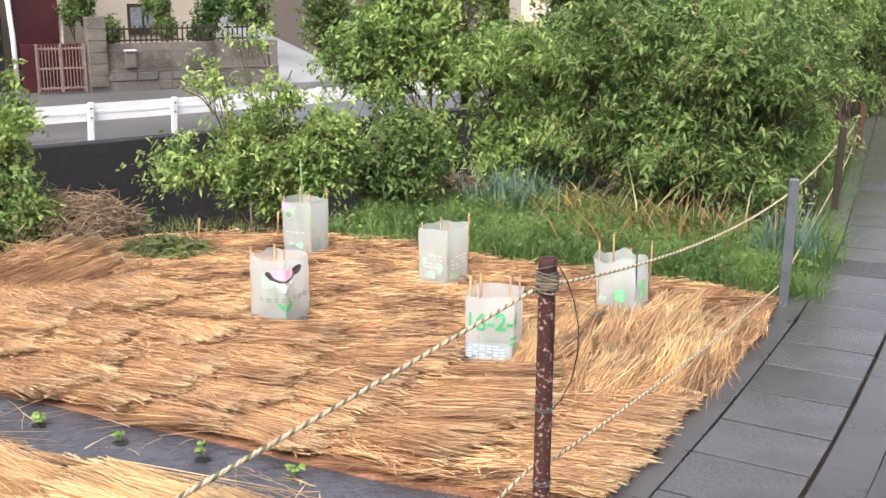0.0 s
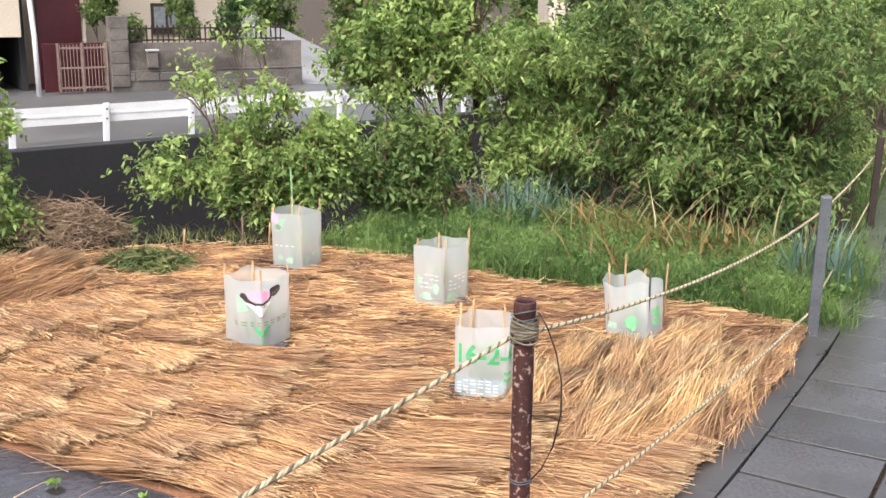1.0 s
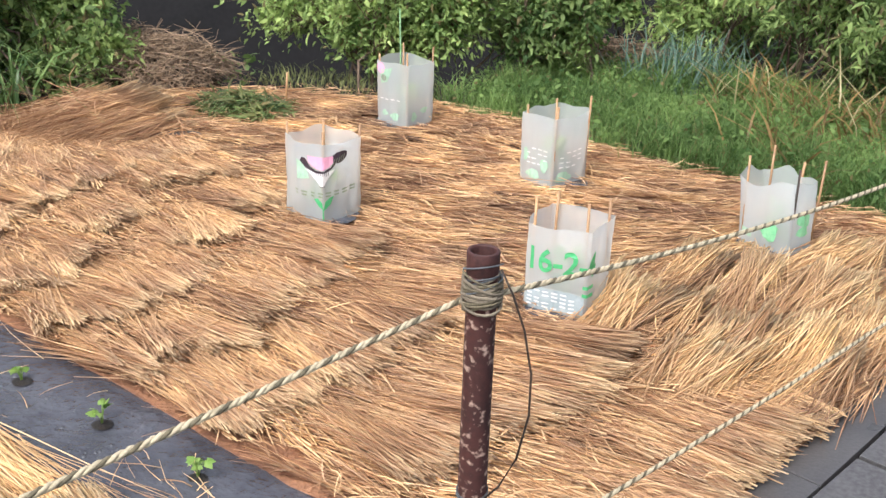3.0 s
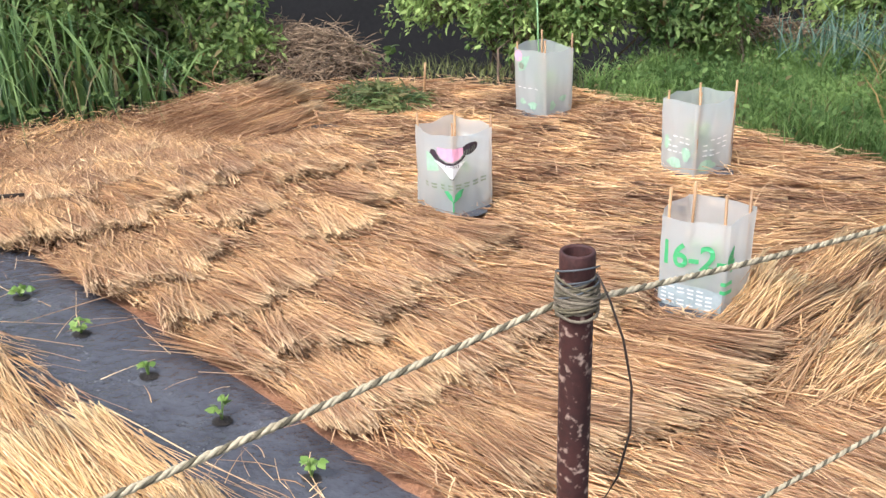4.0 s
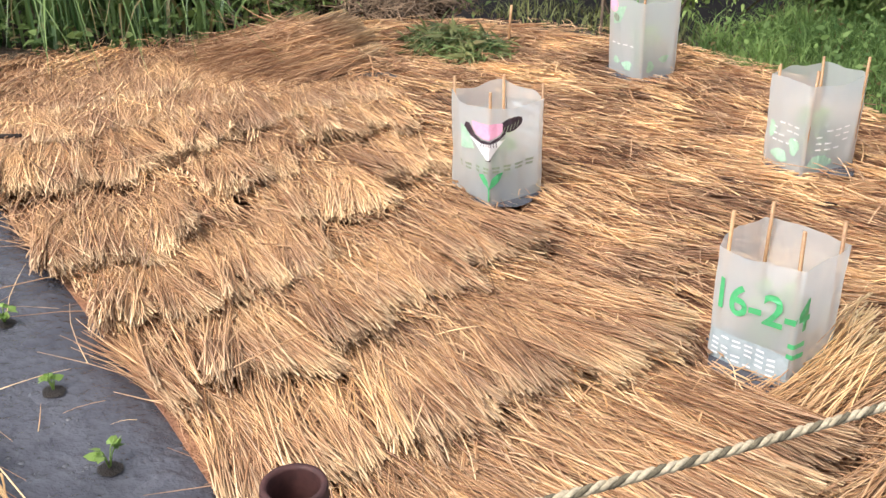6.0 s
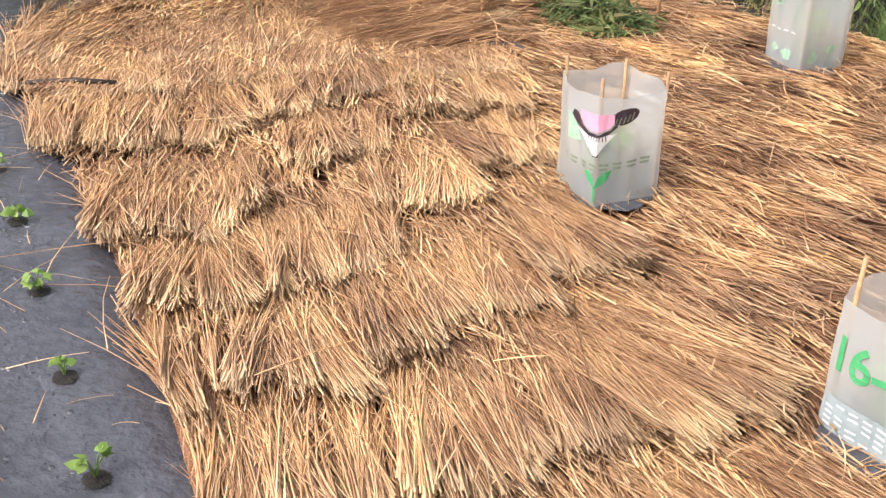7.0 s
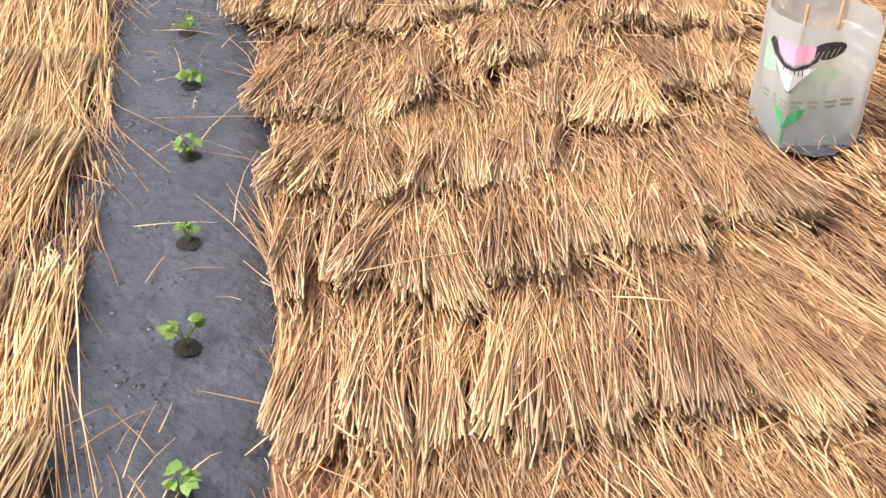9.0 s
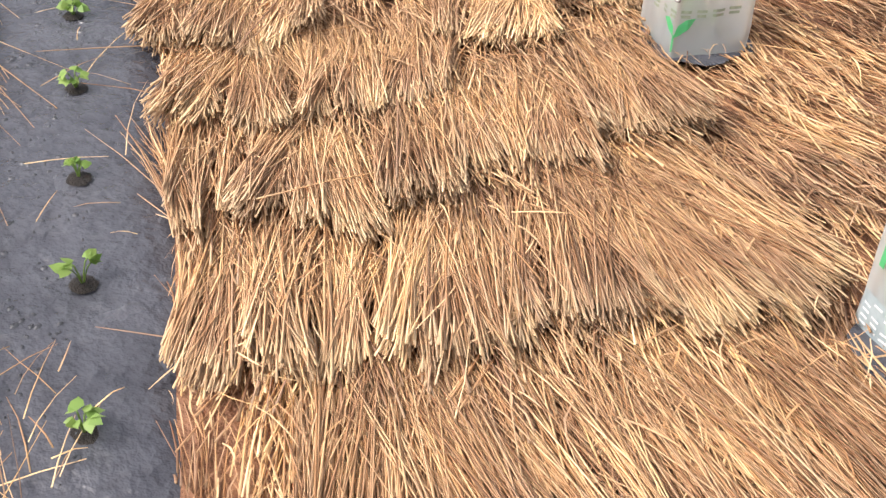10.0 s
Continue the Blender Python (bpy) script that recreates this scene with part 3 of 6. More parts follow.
def straw_scraps(name, poly, count, z_low, z_high, label, material, length=(0.03, 0.13), width=0.0034, skip=()):
    """Torn straw leaves: narrow flat ribbons, a little curled, lying every way over the sheaves."""
    spots = []
    while len(spots) < count:
        x, y = scatter(poly, 1)[0]
        if not any((x - a) ** 2 + (y - b) ** 2 < r * r for a, b, r in skip):
            spots.append((x, y))
    spots = np.array(spots)
    a = np.array([Flow.at(x, y) for x, y in spots]) + np.random.normal(0, 0.6, count)
    ln, f = np.random.uniform(length[0], length[1], count), np.array([-0.5, -0.15, 0.2, 0.5])
    turn = a[:, None] + np.random.normal(0, 0.25, count)[:, None] * f[None]
    c = np.zeros((count, 4, 3))
    c[:, :, 0] = spots[:, 0, None] + np.cos(turn) * ln[:, None] * f[None]
    c[:, :, 1] = spots[:, 1, None] + np.sin(turn) * ln[:, None] * f[None]
    c[:, :, 2] = np.random.uniform(z_low, z_high, count)[:, None] + np.random.normal(0, 0.1, count)[:, None] * ln[:, None] * f[None] + 0.12 * ln[:, None] * np.random.uniform(-0.3, 1, count)[:, None] * (0.25 - f[None] ** 2) * 4
    roll = np.random.normal(0, 0.4, count)
    side = np.stack([-np.sin(a) * np.cos(roll), np.cos(a) * np.cos(roll), np.sin(roll)], axis=1)
    hw = (width * np.random.uniform(0.3, 1.0, count))[:, None, None] * np.array([0.7, 1.0, 0.9, 0.3])[None, :, None] * 0.5
    v = np.stack([c - side[:, None] * hw, c + side[:, None] * hw], axis=2).reshape(-1, 3)
    q = np.array([(0, 1, 3, 2), (2, 3, 5, 4), (4, 5, 7, 6)])
    quads = (np.arange(count)[:, None, None] * 8 + q[None]).reshape(-1, 4)
    me = array_mesh(name, v, quads, along=np.random.uniform(0.1, 0.7, (count, 1)).repeat(8, 1), shade=np.random.normal(0.05, 0.15, (count, 1)).repeat(8, 1))
    return tagged(part(name, me, material), label, "straw", kind="stuff")


def bed_base(name, poly, label):
    bm = bmesh.new()
    top = [bm.verts.new((x, y, 0.006)) for x, y in poly]
    low = [bm.verts.new((x, y, -0.06)) for x, y in poly]
    bm.faces.new(top)
    for k in range(len(poly)):
        bm.faces.new((low[k], low[(k + 1) % len(poly)], top[(k + 1) % len(poly)], top[k]))
    bmesh.ops.recalc_face_normals(bm, faces=bm.faces)
    return tagged(part(name, bm, STRAW_BED), label, "straw bed", kind="structure")


BAGS = [("A", -0.747, 5.228, 153, 0.21, 0.205, 0.305), ("B", -0.793, 6.567, 152, 0.205, 0.185, 0.315), ("C", 0.008, 5.908, 147, 0.18, 0.23, 0.3),
        ("D", 0.296, 4.7, 164, 0.215, 0.19, 0.295), ("E", 0.945, 5.43, 144, 0.225, 0.15, 0.265)]
BAG_Z = 0.045


def bag_centre(b):
    _, x, y, deg, wl, wr, _ = b
    a = radians(deg)
    return x + math.cos(a) * wl / 2 + math.sin(a) * wr / 2, y + math.sin(a) * wl / 2 - math.cos(a) * wr / 2


def build_straw():
    skip = [(*bag_centre(b), 0.12) for b in BAGS]
    bed_base("straw_bed", MAIN_BED, "flattened damp straw layer over the garden bed")
    bed_base("side_straw_bed", SIDE_BED, "flattened damp straw layer beside the black film")
    # rows, from the back to the path: ends of the line of cut butts, the way they point, length
    for x0, y0, x1, y1, deg, length in (
            (-2.2, 4.46, -1.98, 4.62, -36, 0.55), (-1.97, 4.62, -1.79, 4.82, -34, 0.55), (-1.88, 4.87, -1.78, 5.04, -35, 0.5), (-1.84, 5.07, -1.76, 5.24, -38, 0.5), (-1.78, 5.26, -1.66, 5.52, -38, 0.5),
            (-1.51, 5.32, -1.27, 5.64, -42, 0.5), (-1.49, 4.83, -1.36, 5.11, -36, 0.48), (-1.56, 4.2, -1.46, 4.32, -40, 0.5), (-1.46, 4.3, -1.31, 4.46, -30, 0.5), (-1.41, 4.5, -1.33, 4.63, -32, 0.48),
            (-1.13, 4.82, -0.96, 5.06, -38, 0.48), (-1.09, 5.18, -0.99, 5.42, -40, 0.48), (-1.21, 4.08, -1.13, 4.18, -44, 0.42), (-1.11, 4.17, -1.02, 4.27, -30, 0.46), (-1.03, 4.27, -1.0, 4.38, -30, 0.46),
            (-1.03, 4.38, -0.93, 4.5, -33, 0.48), (-0.95, 4.5, -0.91, 4.68, -34, 0.48), (-0.65, 4.48, -0.58, 4.62, -35, 0.46), (-0.6, 4.65, -0.51, 4.76, -34, 0.44), (-0.56, 4.79, -0.52, 4.92, -31, 0.5),
            (-0.53, 4.91, -0.47, 5.06, -25, 0.55), (-0.82, 3.93, -0.79, 3.99, -29, 0.44), (-0.81, 4.04, -0.72, 4.14, -30, 0.46), (-0.71, 4.14, -0.6, 4.27, -30, 0.48),
            (-0.5, 3.75, -0.42, 3.87, -36, 0.5), (-0.42, 3.87, -0.32, 3.96, -33, 0.5), (-0.33, 3.96, -0.25, 4.1, -34, 0.5), (-0.26, 4.1, -0.18, 4.26, -35, 0.5), (-0.26, 4.29, -0.17, 4.38, -42, 0.46),
            (-0.17, 4.38, -0.1, 4.49, -32, 0.5), (-0.1, 4.48, 0.01, 4.54, -27, 0.5), (0.02, 4.52, 0.05, 4.84, -17, 0.55)):
        sheaf(x0, y0, x1, y1, deg, length)
    # flatter straw at the back, with hardly a step between its rows
    for x0, y0, x1, y1, deg in ((-3.05, 4.86, -2.78, 4.9, -46), (-2.7, 4.64, -2.48, 4.74, -42), (-2.48, 4.74, -2.26, 4.98, -38), (-2.26, 5.0, -2.1, 5.34, -40), (-2.1, 5.38, -1.92, 5.72, -40),
                                (-2.55, 5.1, -2.4, 5.4, -44), (-2.4, 5.4, -2.2, 5.7, -42), (-1.75, 5.6, -1.5, 5.9, -40)):
        sheaf(x0, y0, x1, y1, deg, 0.62, thick=0.02, lift=0.012, fan=9, splay=0.1, tone=-0.12)
    # one older, darker handful
    sheaf(-0.63, 4.28, -0.57, 4.45, -36, 0.46, tone=-0.16)
    # the broad row behind the rusted post
    for x0, y0, x1, y1, deg in ((0.02, 3.66, 0.14, 3.84, -26), (0.14, 3.84, 0.24, 3.98, -25), (0.24, 3.97, 0.36, 4.1, -24), (0.36, 4.1, 0.44, 4.3, -23), (0.44, 4.3, 0.54, 4.5, -20)):
        sheaf(x0, y0, x1, y1, deg, 0.52, thick=0.06)
    # straw laid up to the kerb
    for x0, y0, x1, y1 in ((0.5, 3.46, 0.64, 3.68), (0.64, 3.68, 0.78, 3.92), (0.78, 3.92, 0.9, 4.13), (0.9, 4.13, 1.02, 4.33)):
        sheaf(x0, y0, x1, y1, -27, 0.46, thick=0.035, lift=0.004)
    # paler handfuls laid the other way by the shelters
    for x0, y0, x1, y1, deg, length in ((0.58, 5.32, 0.74, 5.28, 66, 0.4), (0.74, 5.27, 0.92, 5.22, 62, 0.4), (0.7, 4.83, 0.86, 4.78, 66, 0.4), (0.86, 4.79, 1.06, 4.73, 60, 0.38), (1.08, 5.6, 1.28, 5.46, 58, 0.4),
                                        (0.36, 5.0, 0.5, 4.92, 70, 0.36), (0.5, 4.93, 0.66, 4.86, 60, 0.38), (1.02, 4.73, 1.1, 4.58, 64, 0.34), (0.98, 5.2, 1.2, 5.1, 62, 0.38), (1.22, 5.28, 1.42, 5.2, 60, 0.36), (1.12, 4.98, 1.3, 4.92, 64, 0.36),
                                        (0.6, 4.56, 0.82, 4.5, 56, 0.3)):
        sheaf(x0, y0, x1, y1, deg, length, per_metre=1050, thick=0.08, lift=0.03, material=STRAW_PALE, fan=7, splay=0.3, tone=0.06, mix=0.2, coarse=1.15)
    # the bed on the other side of the black film
    for x0, y0, x1, y1 in ((-0.68, 3.55, -0.86, 3.2), (-1.11, 3.72, -1.31, 3.36), (-1.64, 3.92, -1.84, 3.56), (-2.08, 4.1, -2.28, 3.74), (-2.5, 4.26, -2.7, 3.9),
                           (-0.34, 3.32, -0.52, 2.98), (-0.9, 3.2, -1.1, 2.83), (-1.33, 3.35, -1.52, 2.98), (-2.9, 4.4, -3.1, 4.05)):
        sheaf(x0 - 0.03, y0 - 0.06, x1 - 0.03, y1 - 0.06, 152, 0.6, material=STRAW_PALE, fan=5, splay=0.06)
    # a heaped bundle by the brush pile, on a low mound
    heap("straw_mound", -2.22, 6.22, (0.4, 0.2), 0.1, 420, 0.3, 0.0018, STRAW_OLD, "low mound of brown loose straw beside the brush pile", "straw mound", STRAW_BED)
    sheaf(-2.02, 6.42, -1.88, 6.3, 52, 0.62, per_metre=1900, thick=0.06, lift=0.085, fan=7)
    sheaf(-2.2, 6.52, -2.06, 6.46, 58, 0.6, per_metre=1900, thick=0.06, lift=0.1, fan=8)
    sheaf(-1.86, 6.28, -1.72, 6.16, 46, 0.5, per_metre=1500, thick=0.05, lift=0.05, fan=9)
    sheaf(-2.42, 6.5, -2.26, 6.5, 64, 0.55, per_metre=1500, thick=0.05, lift=0.05, fan=10)
    bed_litter("straw_layer", MAIN_BED, 25000, 0.004, 0.03, "thick layer of loose brown rice straw on the bed", STRAW_OLD, 12, (0.14, 0.42), skip, 0.0029, 11, raised=0.024)
    kerb_side = [(0.5, 3.5), (0.63, 3.62), (1.05, 4.36), (1.56, 5.26), (1.4, 5.3), (0.88, 4.42)]
    bed_litter("kerb_straw", kerb_side, 1500, 0.012, 0.04, "straw ends lying up to the kerb", STRAW, 12, (0.12, 0.34), (), 0.0028, 8, 0.0, False, 0.01)
    bed_litter("loose_straw", MAIN_BED, 190, 0.045, 0.066, "stray rice stalks scattered over the sheaves", STRAW, 40, (0.12, 0.35), skip, 0.0025)
    bed_litter("stray_straw", [(-0.25, 3.3), (-0.5, 3.68), (-0.72, 3.66), (-0.75, 3.48)], 30, 0.02, 0.04, "stray stalks fallen on the black film", STRAW_PALE, 60, (0.14, 0.36), (), 0.0019)
    bed_litter("stray_straw", [(-0.7, 3.55), (-0.72, 3.85), (-2.6, 4.7), (-2.65, 4.4)], 24, 0.018, 0.03, "few stalks fallen on the black film", STRAW_PALE, 60, (0.1, 0.34), (), 0.0016)
    straw_scraps("straw_scraps", MAIN_BED, 9000, 0.03, 0.075, "torn flat straw leaves lying over the sheaves", STRAW, skip=skip)
    straw_scraps("side_straw_scraps", SIDE_BED, 1400, 0.03, 0.075, "torn flat straw leaves on the side bed", STRAW_PALE)
    bed_litter("side_straw_layer", SIDE_BED, 7500, 0.004, 0.035, "thick layer of loose straw beside the black film", STRAW, 8, (0.16, 0.42), (), 0.0028, 10, math.pi, raised=0.015)


# ---- black mulch film and seedlings ----
def build_mulch():
    a, b = Vector((0.2, 3.06)), Vector((-4.4, 5.26))
    u = (b - a).normalized()
    w = Vector((-u.y, u.x))
    bm = bmesh.new()
    n, m = 150, 10
    grid = []
    for i in range(n + 1):
        row = []
        for j in range(m + 1):
            p = a + u * ((b - a).length * i / n) - w * (-0.3 + 0.7 * j / m)
            edge = abs(j / m - 0.5) * 2
            z = 0.016 - 0.03 * edge ** 6 + 0.006 * noise.noise((p.x * 5, p.y * 5, 0)) + 0.003 * noise.noise((p.x * 17, p.y * 17, 0))
            row.append(bm.verts.new((p.x, p.y, z)))
        grid.append(row)
    for i in range(n):
        for j in range(m):
            f = bm.faces.new((grid[i][j], grid[i + 1][j], grid[i + 1][j + 1], grid[i][j + 1]))
            f.smooth = True
    bmesh.ops.recalc_face_normals(bm, faces=bm.faces)
    tagged(part("mulch_film", bm, MULCH), "wet black plastic mulch film with rain drops", "mulch film", kind="structure")


def build_drops():
    a, u = Vector((-0.1, 3.2)), Vector((-0.902, 0.431))
    w = Vector((-u.y, u.x))
    v, q = [], []
    for k in range(900):
        p = a + u * random.uniform(0, 3.2) ** 1.1 - w * random.uniform(-0.2, 0.2)
        r = random.choice((0.0025, 0.003, 0.004, 0.005, 0.008)) * random.uniform(0.7, 1.2)
        n = len(v)
        z = 0.0185 + 0.006 * noise.noise((p.x * 5, p.y * 5, 0)) + 0.003 * noise.noise((p.x * 17, p.y * 17, 0))
        st, an = random.uniform(0.7, 1.7), random.uniform(0, 3.14)
        for ring, h in ((1.0, -0.004), (0.75, -0.0006), (0.3, 0.0003)):
            for i in range(7):
                t = i * 2 * math.pi / 7
                x, y = r * ring * math.cos(t) * st, r * ring * math.sin(t)
                v.append((p.x + x * math.cos(an) - y * math.sin(an), p.y + x * math.sin(an) + y * math.cos(an), z + h))
        for j in (0, 7):
            q += [(n + j + i, n + j + (i + 1) % 7, n + j + 7 + (i + 1) % 7, n + j + 7 + i) for i in range(7)]
    tagged(part("rain_drops", array_mesh("rain_drops", v, q, smooth=True), WATER), "rain drops standing on the black film", "rain drops", kind="stuff")


def seedling(x, y, seed, size):
    rnd = random.Random(seed)
    root = thing("seedling", (x, y, 0.014), "small bright green vegetable seedling in a cut hole of the film", "seedling", "seedlings along the black film")
    bm = bmesh.new()
    ring = [bm.verts.new((0.029 * math.cos(k * math.pi / 8) * rnd.uniform(0.9, 1.08), 0.026 * math.sin(k * math.pi / 8) * rnd.uniform(0.9, 1.08), 0.004)) for k in range(16)]
    mid = bm.verts.new((0, 0, 0.009))
    for k in range(16):
        bm.faces.new((ring[k], ring[(k + 1) % 16], mid))
    part("planting_hole", bm, HOLE_BLACK, root, "dark soil in the cut hole")
    stems, lv, ld, ls = [], [], [], []
    for k in range(rnd.randint(4, 6)):
        a, r, h = rnd.uniform(0, 6.28), rnd.uniform(0.006, 0.022) * size, rnd.uniform(0.022, 0.052) * size
        tip = np.array((r * math.cos(a), r * math.sin(a), h))
        stems.append([(0, 0, 0), tip * (0.3, 0.3, 0.5), tip * (0.7, 0.7, 0.9), tip])
        for s in (-0.8, 0, 0.8):
            lv.append(tip)
            ld.append((math.cos(a + s), math.sin(a + s), rnd.uniform(-0.2, 0.35)))
            ls.append(rnd.uniform(0.018, 0.029) * size)
    for path in stems:
        part("stem", tube(path, 0.0016, 5), SEEDLING_GREEN, root)
    v, t = leaves(np.array(lv), np.array(ld), np.array(ls), 1.7)
    part("leaves", array_mesh("leaves", v, None, t), SEEDLING_GREEN, root)


# ---- bag shelters ----
def text_mesh(body):
    cu = bpy.data.curves.new("lettering", "FONT")
    cu.body, cu.offset = body, 0.022
    ob = new("lettering", cu)
    bpy.context.view_layer.update()
    me = bpy.data.meshes.new_from_object(ob.evaluated_get(bpy.context.evaluated_depsgraph_get()))
    bpy.data.objects.remove(ob)
    return me


def bag_shelter(spec, label):
    key, x, y, deg, wl, wr, tall = spec
    a = radians(deg)
    el, er = Vector((math.cos(a), math.sin(a), 0)), Vector((math.sin(a), -math.cos(a), 0))
    cx, cy = bag_centre(spec)
    root = thing("plant_shelter", (cx, cy, BAG_Z), label, "plant shelter", "bag shelters round young plants")
    near = Vector((x - cx, y - cy, 0))
    corners = [near + el * wl, near, near + er * wr, near + er * wr + el * wl]
    seed = ord(key)
    shear = (-0.02, 0.015) if key == "E" else (0.0, 0.0)

    def surface(side, u, v, off=0.0):
        """A point of the film: sides run round the bag, u past 1 goes on round the corner."""
        side, u = (side + math.floor(u)) % 4, u - math.floor(u)
        p, q = corners[side], corners[(side + 1) % 4]
        k = u
        flat = p.lerp(q, k)
        ph = math.atan2(flat.y, flat.x)
        mean = (wl + wr) / 4 * 1.2
        soft = 0.14 + (0.45 if key == "A" else 0.14) * v
        out = Vector((math.cos(ph), math.sin(ph), 0))
        base = flat * (1 - soft) + out * mean * soft
        z = v * (tall + (0.05 if key == "E" else 0.018) * noise.noise((math.cos(ph) * 1.2, math.sin(ph) * 1.2, seed * 1.7)))
        wave = 0.006 * noise.noise((math.cos(ph) * 3, math.sin(ph) * 3, v * 2 + seed * 0.37)) + 0.0025 * noise.noise((math.cos(ph) * 9, math.sin(ph) * 9, v * 6))
        base = base * (1 + 0.06 * (v - 0.3)) + out * (wave + off)
        return Vector((base.x + shear[0] * v, base.y + shear[1] * v, z - 0.01))

    bm = bmesh.new()
    nu, nv = 14, 12
    rows = []
    for j in range(nv + 1):
        rows.append([bm.verts.new(surface(s, i / nu, j / nv)) for s in range(4) for i in range(nu)])
    w = 4 * nu
    for j in range(nv):
        for i in range(w):
            bm.faces.new((rows[j][i], rows[j][(i + 1) % w], rows[j + 1][(i + 1) % w], rows[j + 1][i])).smooth = True
    film = part("bag_film", bm, FILM, root)

    def printed(name, side, cu, cv, outline, material, label="", off=0.003):
        """A flat printed shape on one side of the bag, in shares of its width and height."""
        b = bmesh.new()
        b.faces.new([b.verts.new((cu + du, cv + dv, 0)) for du, dv in outline])
        bmesh.ops.triangulate(b, faces=b.faces)
        if max(du for du, _ in outline) > 0.06:
            bmesh.ops.subdivide_edges(b, edges=b.edges, cuts=3, use_grid_fill=True)
        for v in b.verts:
            v.co = surface(side, v.co.x, v.co.y, off)
        return part(name, b, material, film, label)

    def bar(side, cu, cv, du, dv, material, name="print_bar"):
        return printed(name, side, cu, cv, [(-du, -dv), (0, -dv), (du, -dv), (du, dv), (0, dv), (-du, dv)], material)

    def leaf_mark(side, cu, cv, s):
        printed("leaf_mark", side, cu, cv, [(0.0, -0.02 * s), (-0.09 * s, 0.01 * s), (-0.17 * s, 0.07 * s), (-0.1 * s, 0.085 * s), (-0.02 * s, 0.04 * s)], INK_GREEN, "green leaf-shaped print")
        printed("leaf_mark", side, cu, cv, [(0.0, -0.03 * s), (0.04 * s, 0.05 * s), (0.12 * s, 0.09 * s), (0.2 * s, 0.095 * s), (0.15 * s, 0.03 * s), (0.07 * s, -0.01 * s)], INK_GREEN, "green leaf-shaped print")
        printed("leaf_stalk", side, cu, cv, [(-0.012 * s, -0.12 * s), (0.014 * s, -0.12 * s), (0.012 * s, -0.01 * s), (-0.012 * s, -0.01 * s)], INK_GREEN)

    if key == "A":
        printed("print_shade", 0, 0.95, 0.72, [(-0.43, 0.1), (-0.35, 0.1), (-0.25, 0.0), (-0.12, -0.045), (0.08, -0.05), (0.24, 0.0), (0.31, 0.07), (0.33, 0.03), (0.2, -0.055), (-0.08, -0.085), (-0.34, -0.03), (-0.46, 0.05)],
                INK_DARK, "dark hatched crescent print", 0.004)
        printed("print_lobe", 0, 1.36, 0.84, [(0.2 * math.cos(t) * 0.8 - 0.07 * math.sin(t), 0.05 * math.cos(t) + 0.055 * math.sin(t)) for t in np.linspace(0, 2 * math.pi, 15)[:-1]], INK_DARK, "dark hatched oval print", 0.004)
        for k in range(5):
            printed("print_bar", 0, 1.24 + 0.05 * k, 0.79 + 0.012 * k, [(-0.012, -0.03), (0.0, -0.03), (0.03, 0.035), (0.018, 0.035)], INK_GREY, off=0.006)
        printed("print_disc", 0, 0.95, 0.78, [(-0.29, 0.075), (-0.1, 0.065), (0.1, 0.07), (0.28, 0.08), (0.28, 0.0), (0.2, -0.06), (0.06, -0.09), (-0.06, -0.09), (-0.2, -0.06), (-0.28, 0.0)], INK_PINK, "pink rounded print", 0.006)
        for du in (-0.1, 0.1):
            bar(0, 0.95 + du, 0.79, 0.016, 0.012, INK_DARK)
        printed("print_cone", 0, 0.98, 0.60, [(-0.4, 0.085), (-0.15, 0.045), (0.06, 0.045), (0.3, 0.1), (0.12, -0.04), (0.03, -0.115), (-0.03, -0.115), (-0.18, -0.02)], INK_WHITE, "white pointed print", 0.005)
        for k in range(7):
            printed("print_bar", 0, 0.84 + 0.05 * k, 0.635, [(-0.008, -0.02), (0.004, -0.02), (0.006 - 0.004 * (k - 3), 0.03), (-0.006 - 0.004 * (k - 3), 0.03)], INK_DARK, off=0.007)
        bar(0, 0.98, 0.487, 0.05, 0.014, INK_DARK)
        for k in range(8):
            w = (0.05, 0.06, 0.045, 0.06, 0.065, 0.06, 0.07, 0.07)[k]
            bar(0, 0.37 + 0.19 * k, 0.375 + 0.006 * k, w, 0.012, INK_GREY)
            bar(0, 0.37 + 0.19 * k, 0.335 + 0.006 * k, w * 0.9, 0.012, INK_GREY)
        leaf_mark(0, 1.0, 0.22, 1.3)
        printed("print_triangle", 0, 0.52, 0.66, [(-0.1, -0.13), (0.16, -0.1), (0.02, 0.1), (-0.1, 0.12)], INK_PALE_GREEN)
        for k in range(4):
            bar(2, 0.5, 0.8 - 0.13 * k, 0.3, 0.012, INK_WHITE)
            bar(3, 0.5, 0.75 - 0.13 * k, 0.26, 0.012, INK_WHITE)
    elif key == "B":
        printed("print_disc", 0, 0.18, 0.9, [(0.14 * math.cos(t), 0.09 * math.sin(t)) for t in np.linspace(0, 2 * math.pi, 13)[:-1]], INK_PINK)
        printed("print_wing", 0, 0.3, 0.78, [(-0.15, 0.1), (0.25, 0.14), (0.1, -0.08), (-0.12, -0.12)], INK_PALE_GREEN)
        printed("print_disc", 0, 0.3, 0.76, [(0.1 * math.cos(t), 0.055 * math.sin(t)) for t in np.linspace(0, 2 * math.pi, 11)[:-1]], INK_GREY, off=0.006)
